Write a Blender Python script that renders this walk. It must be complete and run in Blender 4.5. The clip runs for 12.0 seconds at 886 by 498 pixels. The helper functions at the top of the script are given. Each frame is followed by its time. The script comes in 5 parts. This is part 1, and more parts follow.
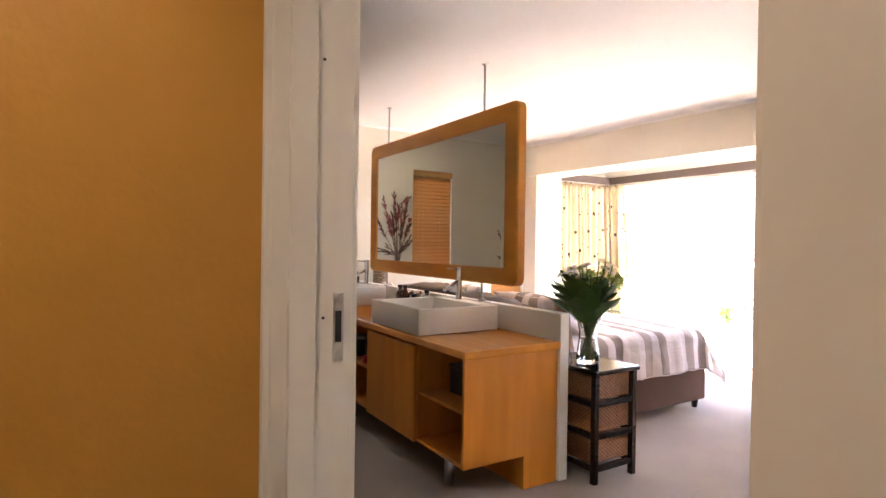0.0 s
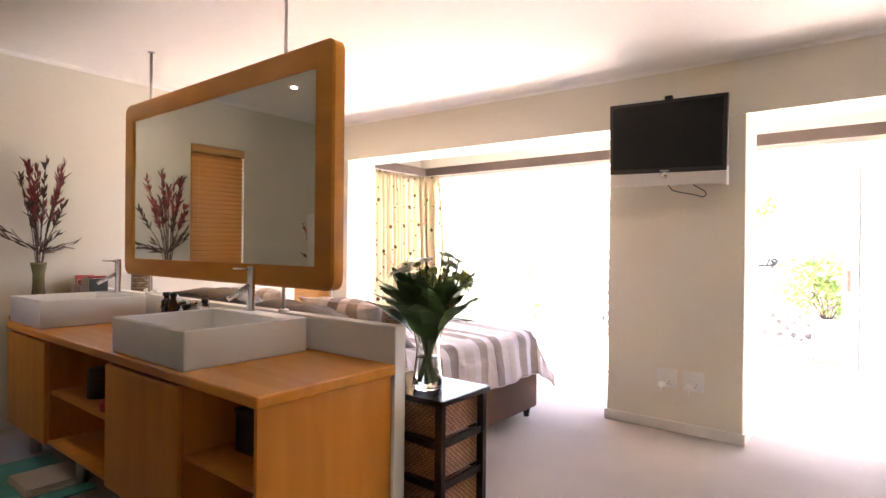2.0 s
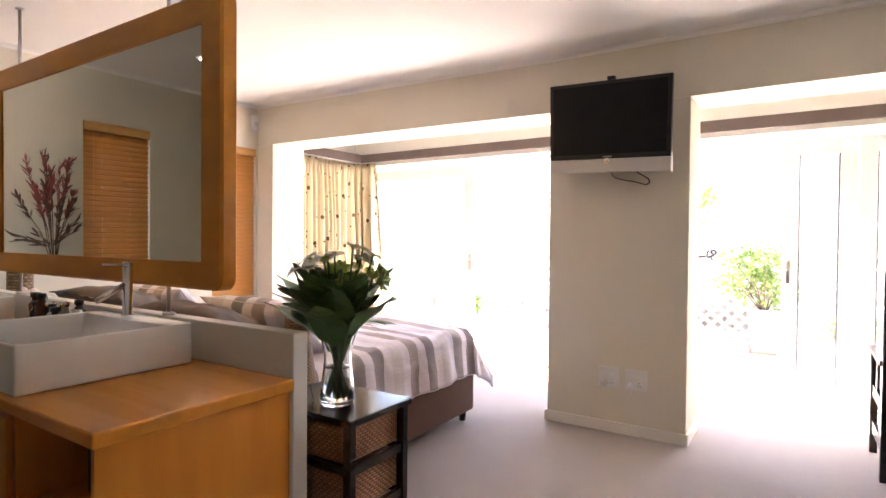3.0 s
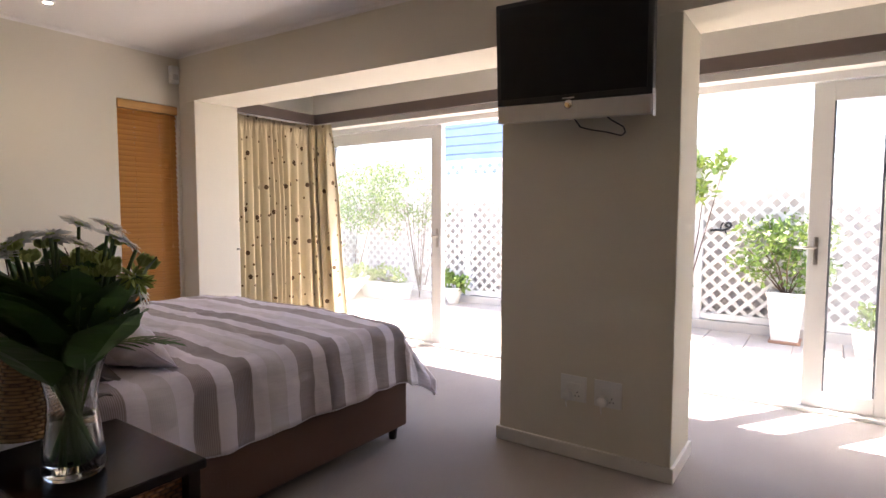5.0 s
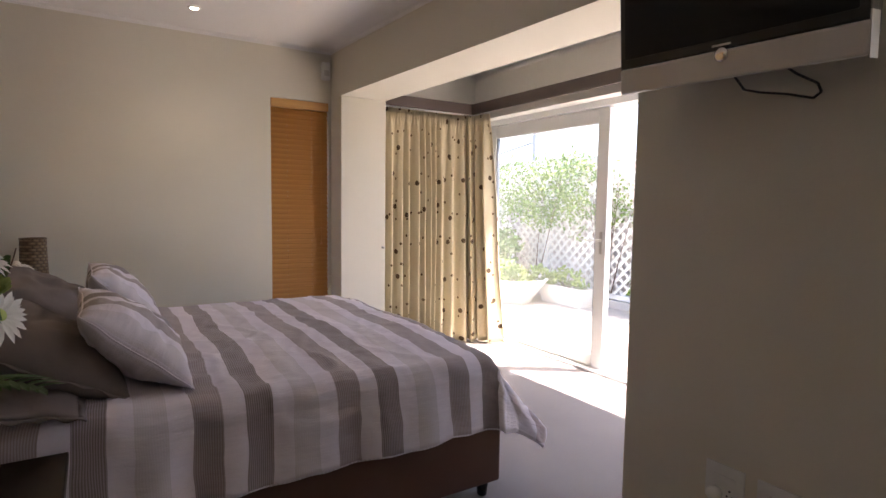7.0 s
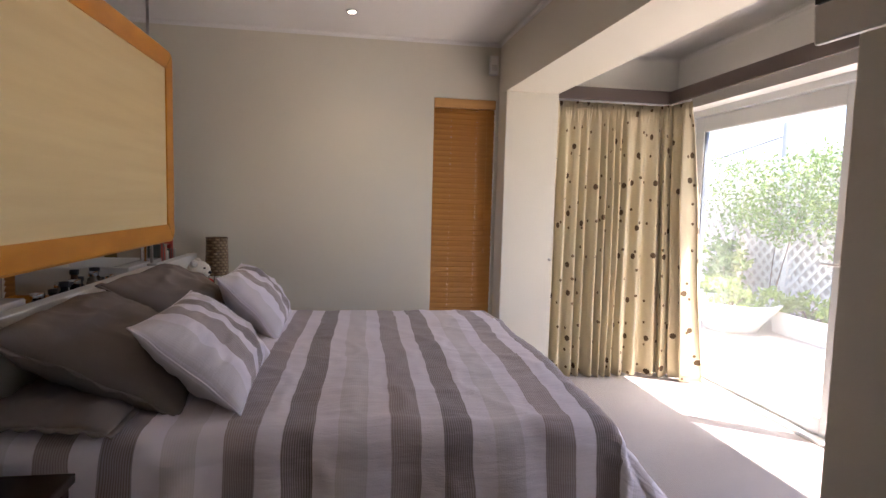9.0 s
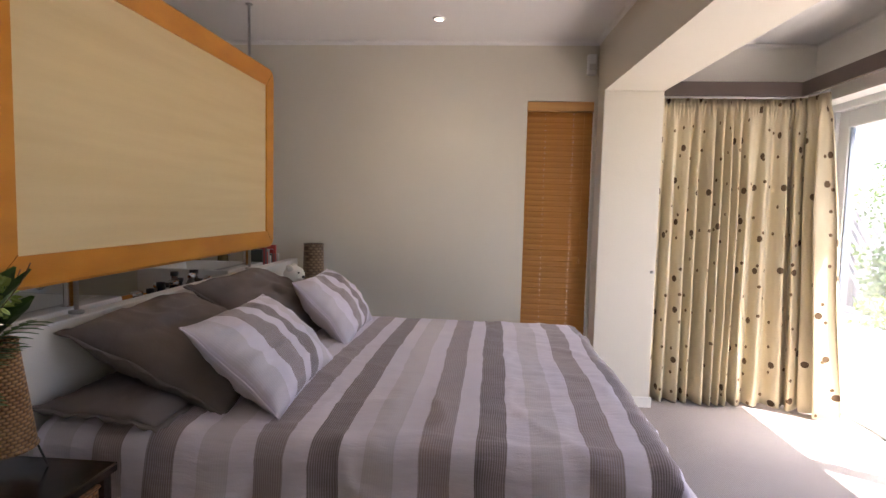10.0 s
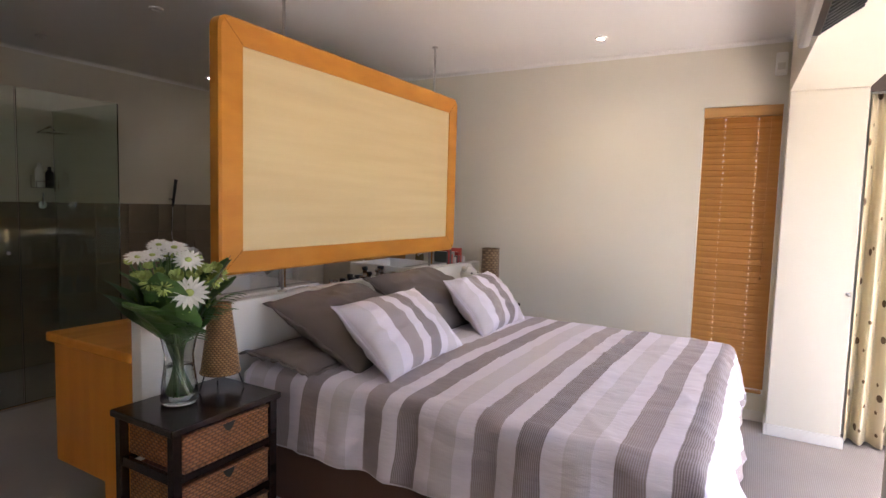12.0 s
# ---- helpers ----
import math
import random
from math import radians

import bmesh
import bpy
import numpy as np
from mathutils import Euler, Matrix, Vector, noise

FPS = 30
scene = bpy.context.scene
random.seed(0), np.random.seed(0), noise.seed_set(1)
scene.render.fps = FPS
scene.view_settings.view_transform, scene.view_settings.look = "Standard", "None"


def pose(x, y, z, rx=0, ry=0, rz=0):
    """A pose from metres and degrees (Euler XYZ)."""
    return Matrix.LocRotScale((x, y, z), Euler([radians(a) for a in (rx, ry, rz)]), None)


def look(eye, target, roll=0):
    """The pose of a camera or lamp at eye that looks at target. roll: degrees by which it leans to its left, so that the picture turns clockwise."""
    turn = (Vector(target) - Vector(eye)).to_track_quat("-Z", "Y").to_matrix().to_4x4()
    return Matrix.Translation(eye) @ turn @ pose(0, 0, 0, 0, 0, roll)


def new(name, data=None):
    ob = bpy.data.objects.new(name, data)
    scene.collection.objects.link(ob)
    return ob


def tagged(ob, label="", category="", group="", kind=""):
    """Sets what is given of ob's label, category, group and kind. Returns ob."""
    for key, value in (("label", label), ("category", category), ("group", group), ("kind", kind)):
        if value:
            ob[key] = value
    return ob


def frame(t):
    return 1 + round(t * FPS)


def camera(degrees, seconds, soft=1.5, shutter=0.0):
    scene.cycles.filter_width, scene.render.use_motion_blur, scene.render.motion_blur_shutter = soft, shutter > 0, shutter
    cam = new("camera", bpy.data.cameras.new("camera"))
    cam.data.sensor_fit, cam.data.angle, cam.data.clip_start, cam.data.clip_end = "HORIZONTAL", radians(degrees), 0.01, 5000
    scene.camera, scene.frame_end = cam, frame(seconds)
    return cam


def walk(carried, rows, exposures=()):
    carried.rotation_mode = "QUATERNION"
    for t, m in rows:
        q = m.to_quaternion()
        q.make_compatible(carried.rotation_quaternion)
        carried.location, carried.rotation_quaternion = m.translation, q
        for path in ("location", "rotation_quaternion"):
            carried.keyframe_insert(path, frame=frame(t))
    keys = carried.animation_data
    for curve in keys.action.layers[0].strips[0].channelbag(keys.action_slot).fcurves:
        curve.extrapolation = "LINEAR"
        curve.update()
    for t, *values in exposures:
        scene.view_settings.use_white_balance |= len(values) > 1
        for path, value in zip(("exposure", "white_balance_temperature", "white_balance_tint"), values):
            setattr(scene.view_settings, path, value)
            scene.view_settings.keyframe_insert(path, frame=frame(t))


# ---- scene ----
cam = camera(77.4, 12.0)
PATH = [
    (0, (1.732, 0.907, 1.346), (2.783, 2.608, 1.33), 0.8),
    (0.5, (1.855, 1.125, 1.34), (3.044, 2.733, 1.324), 1.0),
    (1, (1.97, 1.318, 1.323), (3.317, 2.796, 1.312), 0.9),
    (1.5, (2.112, 1.484, 1.301), (3.59, 2.831, 1.295), 0.8),
    (2, (2.257, 1.644, 1.298), (3.831, 2.877, 1.291), 0.6),
    (2.5, (2.412, 1.735, 1.269), (4.052, 2.879, 1.259), 0.6),
    (3, (2.62, 1.745, 1.297), (4.301, 2.828, 1.262), 0.5),
    (3.5, (2.86, 1.747, 1.29), (4.571, 2.782, 1.235), 0.4),
    (3.7, (2.984, 1.735, 1.301), (4.693, 2.77, 1.228), 0.4),
    (5.3, (3.796, 1.751, 1.292), (5.38, 2.962, 1.141), 0.0),
    (5.5, (3.896, 1.749, 1.295), (5.425, 3.03, 1.144), 0.1),
    (6, (4.124, 1.732, 1.305), (5.512, 3.163, 1.153), 0.4),
    (6.5, (4.335, 1.72, 1.322), (5.56, 3.294, 1.167), 0.6),
    (7, (4.536, 1.774, 1.337), (5.602, 3.459, 1.178), 0.8),
    (7.2, (4.593, 1.788, 1.333), (5.593, 3.512, 1.176), 0.8),
    (9, (5.177, 2.043, 1.376), (5.489, 4.012, 1.209), 1.5),
    (9.5, (5.334, 2.12, 1.381), (5.437, 4.111, 1.214), 1.5),
    (10, (5.472, 2.133, 1.381), (5.322, 4.122, 1.231), 1.4),
    (10.5, (5.665, 2.119, 1.428), (5.253, 4.069, 1.268), 1.5),
    (11, (5.828, 2.095, 1.438), (5.212, 3.991, 1.273), 1.7),
    (11.5, (5.986, 2.008, 1.447), (5.176, 3.829, 1.279), 1.8),
    (12, (6.151, 1.94, 1.443), (5.161, 3.671, 1.283), 1.6),
]
walk(cam, [(t, look(eye, target, roll)) for t, eye, target, roll in PATH],
     [(0, 4.76, 6800, 22), (1.5, 4.68, 6800, 22), (2.5, 4.30, 6800, 22), (3.5, 3.88, 6700, 20), (5.5, 2.38, 6600, 18), (7, 2.30, 6500, 18),
      (9.5, 2.44, 6350, 18), (10.5, 2.72, 6350, 18), (12, 3.22, 6350, 18)])

# ---- world, sun, lamps ----
world = bpy.data.worlds.new("sky")
scene.world = world
world.use_nodes = True
wn = world.node_tree
sky = wn.nodes.new("ShaderNodeTexSky")
sky.sky_type = "NISHITA"
sky.sun_disc = False
sky.sun_elevation = radians(68)
sky.sun_rotation = radians(124)
wn.nodes["Background"].inputs[1].default_value = 0.15
wn.links.new(sky.outputs[0], wn.nodes["Background"].inputs[0])

sun = new("sun", bpy.data.lights.new("sun", "SUN"))
sun.data.energy, sun.data.angle, sun.data.color = 5.0, radians(0.53), (1.0, 0.95, 0.88)
sun.matrix_world = look((8.0 + 3.0, 3.0 - 2.05, 9.0), (8.0, 3.0, 0.0))


def spot(name, x, y, z, watts, size=110):
    lamp = new(name, bpy.data.lights.new(name, "SPOT"))
    lamp.data.energy, lamp.data.spot_size, lamp.data.spot_blend = watts, radians(size), 0.7
    lamp.data.shadow_soft_size, lamp.data.color = 0.03, (1.0, 0.83, 0.62)
    lamp.matrix_world = look((x, y, z), (x, y + 0.001, 0))
    return lamp


DOWNLIGHTS = [(5.134, 5.79), (2.85, 5.41), (1.46, 5.53), (2.84, 4.09), (1.49, 4.07)]
# unseen downlight, added to give the soft glow on the ochre wall
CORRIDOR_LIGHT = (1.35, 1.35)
for (lx, ly), watts in zip(DOWNLIGHTS, (0.9, 0.40, 0.12)):
    spot("downlight_lamp", lx, ly, 2.57, watts)
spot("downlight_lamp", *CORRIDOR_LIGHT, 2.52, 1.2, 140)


# ---- materials ----
def mat(name, color, rough=0.6, color2=None, scale=8.0, detail=4.0, bump=0.0, bump_scale=60.0, metal=0.0, stretch=(1, 1, 1), coords="Object", spec=0.5):
    m = bpy.data.materials.new(name)
    m.use_nodes = True
    nt = m.node_tree
    b = nt.nodes["Principled BSDF"]
    b.inputs["Roughness"].default_value = rough
    b.inputs["Metallic"].default_value = metal
    b.inputs["Specular IOR Level"].default_value = spec
    tc = nt.nodes.new("ShaderNodeTexCoord")
    mp = nt.nodes.new("ShaderNodeMapping")
    mp.inputs["Scale"].default_value = stretch
    nt.links.new(tc.outputs[coords], mp.inputs["Vector"])
    n1 = nt.nodes.new("ShaderNodeTexNoise")
    n1.inputs["Scale"].default_value, n1.inputs["Detail"].default_value = scale, detail
    nt.links.new(mp.outputs[0], n1.inputs["Vector"])
    mix = nt.nodes.new("ShaderNodeMix")
    mix.data_type = "RGBA"
    c2 = color2 or tuple(c * 0.9 for c in color)
    mix.inputs[6].default_value, mix.inputs[7].default_value = (*color, 1), (*c2, 1)
    ramp = nt.nodes.new("ShaderNodeMapRange")
    ramp.inputs["From Min"].default_value, ramp.inputs["From Max"].default_value = 0.35, 0.65
    nt.links.new(n1.outputs["Fac"], ramp.inputs["Value"])
    nt.links.new(ramp.outputs[0], mix.inputs[0])
    nt.links.new(mix.outputs[2], b.inputs["Base Color"])
    if bump:
        n2 = nt.nodes.new("ShaderNodeTexNoise")
        n2.inputs["Scale"].default_value, n2.inputs["Detail"].default_value = bump_scale, 3
        nt.links.new(mp.outputs[0], n2.inputs["Vector"])
        bp = nt.nodes.new("ShaderNodeBump")
        bp.inputs["Strength"].default_value, bp.inputs["Distance"].default_value = bump, 0.01
        nt.links.new(n2.outputs["Fac"], bp.inputs["Height"])
        nt.links.new(bp.outputs[0], b.inputs["Normal"])
    return m


def glass(name, color=(1, 1, 1), rough=0.0, ior=1.45):
    m = bpy.data.materials.new(name)
    m.use_nodes = True
    b = m.node_tree.nodes["Principled BSDF"]
    b.inputs["Base Color"].default_value = (*color, 1)
    b.inputs["Roughness"].default_value, b.inputs["IOR"].default_value = rough, ior
    b.inputs["Transmission Weight"].default_value = 1.0
    return m


def glow(name, color, strength):
    m = bpy.data.materials.new(name)
    m.use_nodes = True
    b = m.node_tree.nodes["Principled BSDF"]
    b.inputs["Base Color"].default_value = (*color, 1)
    b.inputs["Emission Color"].default_value = (*color, 1)
    b.inputs["Emission Strength"].default_value = strength
    return m


def uv_stripes(name, stops, period, offset, fine, white):
    """Woven cloth with bands across the u axis in metres and fine threads in the bands."""
    m = mat(name, white, 0.85, bump=0.12, bump_scale=240)
    nt = m.node_tree
    b = nt.nodes["Principled BSDF"]
    b.inputs["Sheen Weight"].default_value = 0.15
    uv = nt.nodes.new("ShaderNodeUVMap")
    sep = nt.nodes.new("ShaderNodeSeparateXYZ")
    nt.links.new(uv.outputs[0], sep.inputs[0])

    def op(kind, a, v):
        n = nt.nodes.new("ShaderNodeMath")
        n.operation = kind
        nt.links.new(a, n.inputs[0])
        n.inputs[1].default_value = v
        return n.outputs[0]
    u = op("FRACT", op("DIVIDE", op("SUBTRACT", sep.outputs[0], offset), period), 0)
    r = nt.nodes.new("ShaderNodeValToRGB")
    r.color_ramp.interpolation = "CONSTANT"
    els = r.color_ramp.elements
    els[0].position, els[0].color = stops[0][0], (*stops[0][1], 1)
    els[1].position, els[1].color = stops[1][0], (*stops[1][1], 1)
    for p, c in stops[2:]:
        e = els.new(p)
        e.color = (*c, 1)
    nt.links.new(u, r.inputs[0])
    thread = op("MULTIPLY_ADD", op("SINE", op("MULTIPLY", sep.outputs[0], 6.2832 / fine), 0), 0.5)
    thread.node.inputs[2].default_value = 0.5
    mix = nt.nodes.new("ShaderNodeMix")
    mix.data_type = "RGBA"
    mix.blend_type = "MIX"
    # puckered weave: short crinkles across the bands
    pm = nt.nodes.new("ShaderNodeMapping")
    pm.inputs["Scale"].default_value = (9, 42, 1)
    nt.links.new(uv.outputs[0], pm.inputs["Vector"])
    pn = nt.nodes.new("ShaderNodeTexNoise")
    pn.inputs["Scale"].default_value, pn.inputs["Detail"].default_value = 1.0, 3
    nt.links.new(pm.outputs[0], pn.inputs["Vector"])
    pb = nt.nodes.new("ShaderNodeBump")
    pb.inputs["Strength"].default_value, pb.inputs["Distance"].default_value = 0.55, 0.007
    nt.links.new(pn.outputs["Fac"], pb.inputs["Height"])
    nt.links.new(b.inputs["Normal"].links[0].from_socket, pb.inputs["Normal"])
    nt.links.new(pb.outputs[0], b.inputs["Normal"])
    fac = op("MULTIPLY", thread, 0.32)
    nt.links.new(fac, mix.inputs[0])
    nt.links.new(r.outputs[0], mix.inputs[6])
    mix.inputs[7].default_value = (*white, 1)
    nt.links.new(mix.outputs[2], b.inputs["Base Color"])
    return m


def dots_cloth(name):
    """Cream cloth with woven brown discs of two sizes, laid out along the uv map in metres."""
    m = mat(name, (0.73, 0.635, 0.43), 0.85, (0.67, 0.57, 0.38), 3, bump=0.1, bump_scale=220)
    nt = m.node_tree
    b = nt.nodes["Principled BSDF"]
    old = b.inputs["Base Color"].links[0].from_socket
    uv = nt.nodes.new("ShaderNodeUVMap")
    for scale, radius, colour, shift in ((3.4, 0.078, (0.12, 0.07, 0.03), 0.0), (5.2, 0.062, (0.15, 0.09, 0.035), 3.3)):
        mp = nt.nodes.new("ShaderNodeMapping")
        mp.inputs["Location"].default_value = (shift, shift * 0.7, 0)
        nt.links.new(uv.outputs[0], mp.inputs["Vector"])
        v = nt.nodes.new("ShaderNodeTexVoronoi")
        v.voronoi_dimensions = "2D"
        v.inputs["Scale"].default_value, v.inputs["Randomness"].default_value = scale, 0.55
        nt.links.new(mp.outputs[0], v.inputs["Vector"])
        lt = nt.nodes.new("ShaderNodeMath")
        lt.operation = "LESS_THAN"
        lt.inputs[1].default_value = radius
        nt.links.new(v.outputs["Distance"], lt.inputs[0])
        mx = nt.nodes.new("ShaderNodeMix")
        mx.data_type = "RGBA"
        nt.links.new(lt.outputs[0], mx.inputs[0])
        nt.links.new(old, mx.inputs[6])
        mx.inputs[7].default_value = (*colour, 1)
        old = mx.outputs[2]
    nt.links.new(old, b.inputs["Base Color"])
    # thin cloth lets a little daylight through
    thin = nt.nodes.new("ShaderNodeBsdfTranslucent")
    nt.links.new(old, thin.inputs["Color"])
    both = nt.nodes.new("ShaderNodeMixShader")
    both.inputs[0].default_value = 0.10
    nt.links.new(b.outputs[0], both.inputs[1])
    nt.links.new(thin.outputs[0], both.inputs[2])
    nt.links.new(both.outputs[0], nt.nodes["Material Output"].inputs["Surface"])
    return m


def wicker(name, c1, c2, scale):
    """Over-and-under weave: bulging strands, offset from row to row. scale: rows in a metre, divided by ten."""
    m = mat(name, c1, 0.5, c2, 30)
    nt = m.node_tree
    b = nt.nodes["Principled BSDF"]
    old = b.inputs["Base Color"].links[0].from_socket
    tc = nt.nodes.new("ShaderNodeTexCoord")
    sep = nt.nodes.new("ShaderNodeSeparateXYZ")
    nt.links.new(tc.outputs["Object"], sep.inputs[0])

    def op(kind, a, v=0.0, c=None):
        n = nt.nodes.new("ShaderNodeMath")
        n.operation = kind
        nt.links.new(a, n.inputs[0])
        if isinstance(v, float):
            n.inputs[1].default_value = v
        else:
            nt.links.new(v, n.inputs[1])
        return n.outputs[0]
    along = op("MULTIPLY", op("ADD", sep.outputs[0], sep.outputs[1]), scale * 4.2)
    up = op("MULTIPLY", sep.outputs[2], scale * 10.0)
    row = op("FLOOR", up)
    shifted = op("ADD", along, op("MULTIPLY", row, 0.5))
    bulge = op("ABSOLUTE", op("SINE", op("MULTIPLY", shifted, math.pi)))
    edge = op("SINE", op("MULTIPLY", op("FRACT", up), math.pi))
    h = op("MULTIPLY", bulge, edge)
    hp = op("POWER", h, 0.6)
    # darkness of the gaps between strands is put into the colour by height
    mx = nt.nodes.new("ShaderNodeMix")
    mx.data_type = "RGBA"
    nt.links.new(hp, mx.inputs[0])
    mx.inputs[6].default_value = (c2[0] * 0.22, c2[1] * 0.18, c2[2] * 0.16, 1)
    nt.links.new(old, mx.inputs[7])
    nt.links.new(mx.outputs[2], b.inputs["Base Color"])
    bp = nt.nodes.new("ShaderNodeBump")
    bp.inputs["Strength"].default_value, bp.inputs["Distance"].default_value = 0.7, 0.006
    nt.links.new(h, bp.inputs["Height"])
    nt.links.new(bp.outputs[0], b.inputs["Normal"])
    return m


def carpet_material():
    m = mat("carpet_loop", (0.46, 0.41, 0.38), 0.95, (0.40, 0.355, 0.33), 1.2, bump=0.5, bump_scale=260, spec=0.1)
    nt = m.node_tree
    b = nt.nodes["Principled BSDF"]
    tc = nt.nodes.new("ShaderNodeTexCoord")
    w = nt.nodes.new("ShaderNodeTexWave")
    w.inputs["Scale"].default_value, w.inputs["Distortion"].default_value, w.inputs["Detail Scale"].default_value = 32, 2.0, 12.0
    w.bands_direction = "X"
    nt.links.new(tc.outputs["Object"], w.inputs["Vector"])
    old = b.inputs["Base Color"].links[0].from_socket
    mx = nt.nodes.new("ShaderNodeMix")
    mx.data_type, mx.blend_type = "RGBA", "MULTIPLY"
    mx.inputs[0].default_value = 0.22
    nt.links.new(old, mx.inputs[6])
    nt.links.new(w.outputs["Color"], mx.inputs[7])
    nt.links.new(mx.outputs[2], b.inputs["Base Color"])
    return m


def panel_veneer():
    return mat("pale_ash_veneer", (0.71, 0.555, 0.295), 0.5, (0.66, 0.50, 0.255), 2.2, 6, 0.05, 90, stretch=(1, 0.35, 6))


WALL = mat("wall_paint", (0.72, 0.675, 0.567), 0.85, (0.69, 0.645, 0.537), 0.8, bump=0.10, bump_scale=90)
WHITE_WALL = mat("white_wall_paint", (0.84, 0.82, 0.77), 0.8, (0.80, 0.78, 0.73), 1.0, bump=0.08, bump_scale=90)
CEIL = mat("ceiling_paint", (0.84, 0.82, 0.79), 0.9, (0.82, 0.80, 0.77), 0.7, bump=0.06, bump_scale=120)
OCHRE = mat("ochre_wall_paint", (0.52, 0.255, 0.036), 0.5, (0.48, 0.23, 0.031), 1.6, bump=0.1, bump_scale=60)
GLOSSW = mat("white_gloss_paint", (0.78, 0.75, 0.69), 0.35, (0.70, 0.66, 0.59), 5, bump=0.12, bump_scale=25, stretch=(1, 1, 0.2))
TRIMW = mat("skirting_paint", (0.80, 0.77, 0.71), 0.5, (0.74, 0.70, 0.64), 4)
CARPET = carpet_material()
MAPLE = mat("maple_veneer", (0.72, 0.275, 0.034), 0.36, (0.63, 0.225, 0.025), 2.5, 6, 0.05, 60, stretch=(5, 5, 0.5), spec=0.3)
MAPLE_TOP = mat("maple_worktop", (0.76, 0.31, 0.042), 0.16, (0.67, 0.255, 0.03), 2.5, 6, 0.04, 60, stretch=(6, 0.6, 6))
BEECH = mat("beech_frame", (0.64, 0.265, 0.032), 0.34, (0.55, 0.21, 0.022), 3, 6, 0.05, 70, stretch=(3, 1, 3), spec=0.35)
VENEER = panel_veneer()
BLINDW = mat("blind_wood", (0.49, 0.235, 0.055), 0.45, (0.40, 0.18, 0.04), 3, 5, 0.06, 50, stretch=(0.6, 6, 10))
BLINDH = mat("blind_headrail_wood", (0.60, 0.33, 0.11), 0.45, (0.52, 0.27, 0.085), 3, 5, stretch=(0.6, 6, 10))
PLASTER = mat("partition_paint", (0.80, 0.78, 0.73), 0.5, (0.77, 0.75, 0.70), 2, bump=0.05, bump_scale=80)
CERAMIC = mat("white_ceramic", (0.83, 0.81, 0.77), 0.12, (0.81, 0.79, 0.75), 3)
CHROME = mat("chrome", (0.72, 0.72, 0.73), 0.18, metal=1.0)
STEEL = mat("brushed_steel", (0.60, 0.58, 0.55), 0.32, (0.54, 0.52, 0.50), 6, metal=1.0, stretch=(1, 1, 0.1))
DARKW = mat("dark_stained_wood", (0.018, 0.011, 0.009), 0.2, (0.028, 0.017, 0.013), 4, 6, 0.04, 60, stretch=(1, 1, 5), spec=0.35)
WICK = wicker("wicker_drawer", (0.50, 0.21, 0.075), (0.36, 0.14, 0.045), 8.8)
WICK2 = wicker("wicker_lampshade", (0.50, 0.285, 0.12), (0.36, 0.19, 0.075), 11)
SUEDE = mat("brown_suede", (0.135, 0.068, 0.043), 0.8, (0.11, 0.054, 0.034), 2.0, bump=0.15, bump_scale=120)
MATTR = mat("mattress_cloth", (0.72, 0.69, 0.66), 0.85)
GREYC = mat("taupe_cotton", (0.195, 0.16, 0.145), 0.8, (0.165, 0.137, 0.122), 2.5, bump=0.18, bump_scale=30)
WHITEC = (0.80, 0.738, 0.795)
BAND = [(0.0, (0.335, 0.265, 0.25)), (0.188, WHITEC), (0.333, (0.222, 0.17, 0.16)), (0.521, WHITEC), (0.667, (0.66, 0.60, 0.615)), (0.855, WHITEC)]
STRIPE = uv_stripes("striped_duvet_cotton", BAND, 0.5055, 4.314, 0.0075, WHITEC)
HEMC = mat("duvet_hem_cotton", WHITEC, 0.85, bump=0.1, bump_scale=200)
STRIPE2 = uv_stripes("striped_cushion_cotton", BAND, 0.5055, -0.33, 0.0075, WHITEC)
CURTAIN = dots_cloth("dotted_curtain_cloth")
PELMET = mat("pelmet_paint", (0.085, 0.062, 0.052), 0.55, (0.07, 0.05, 0.042), 3)
UPVC = mat("white_door_frame", (0.80, 0.80, 0.79), 0.3, (0.77, 0.77, 0.76), 3)
PANE = glass("pane_glass")


def dusty(m, share):
    """A thin film of dust on a pane: a little of the light is scattered."""
    nt = m.node_tree
    out = nt.nodes["Material Output"]
    film = nt.nodes.new("ShaderNodeBsdfTranslucent")
    film.inputs["Color"].default_value = (0.85, 0.87, 0.86, 1)
    n = nt.nodes.new("ShaderNodeTexNoise")
    n.inputs["Scale"].default_value, n.inputs["Detail"].default_value = 1.6, 5
    k = nt.nodes.new("ShaderNodeMath")
    k.operation = "MULTIPLY"
    k.inputs[1].default_value = share * 2
    nt.links.new(n.outputs["Fac"], k.inputs[0])
    mx = nt.nodes.new("ShaderNodeMixShader")
    nt.links.new(k.outputs[0], mx.inputs[0])
    nt.links.new(nt.nodes["Principled BSDF"].outputs[0], mx.inputs[1])
    nt.links.new(film.outputs[0], mx.inputs[2])
    nt.links.new(mx.outputs[0], out.inputs["Surface"])


dusty(PANE, 0.03)
CUPGLASS = glass("vase_glass", (0.98, 1.0, 0.99))
WATER = glass("vase_water", (0.93, 0.97, 0.93), 0.0, 1.33)
SHOWER_GLASS = glass("shower_glass", (0.80, 0.88, 0.82))
MIRROR = mat("mirror_silver", (0.76, 0.78, 0.71), 0.0, (0.76, 0.78, 0.71), metal=1.0)
BLACKP = mat("black_plastic", (0.012, 0.012, 0.013), 0.35, (0.018, 0.018, 0.02), 12)
SCREEN = mat("tv_screen", (0.010, 0.010, 0.013), 0.42, spec=0.22)
SILVERP = mat("silver_plastic", (0.58, 0.56, 0.53), 0.38, (0.54, 0.52, 0.49), 4, metal=0.3)
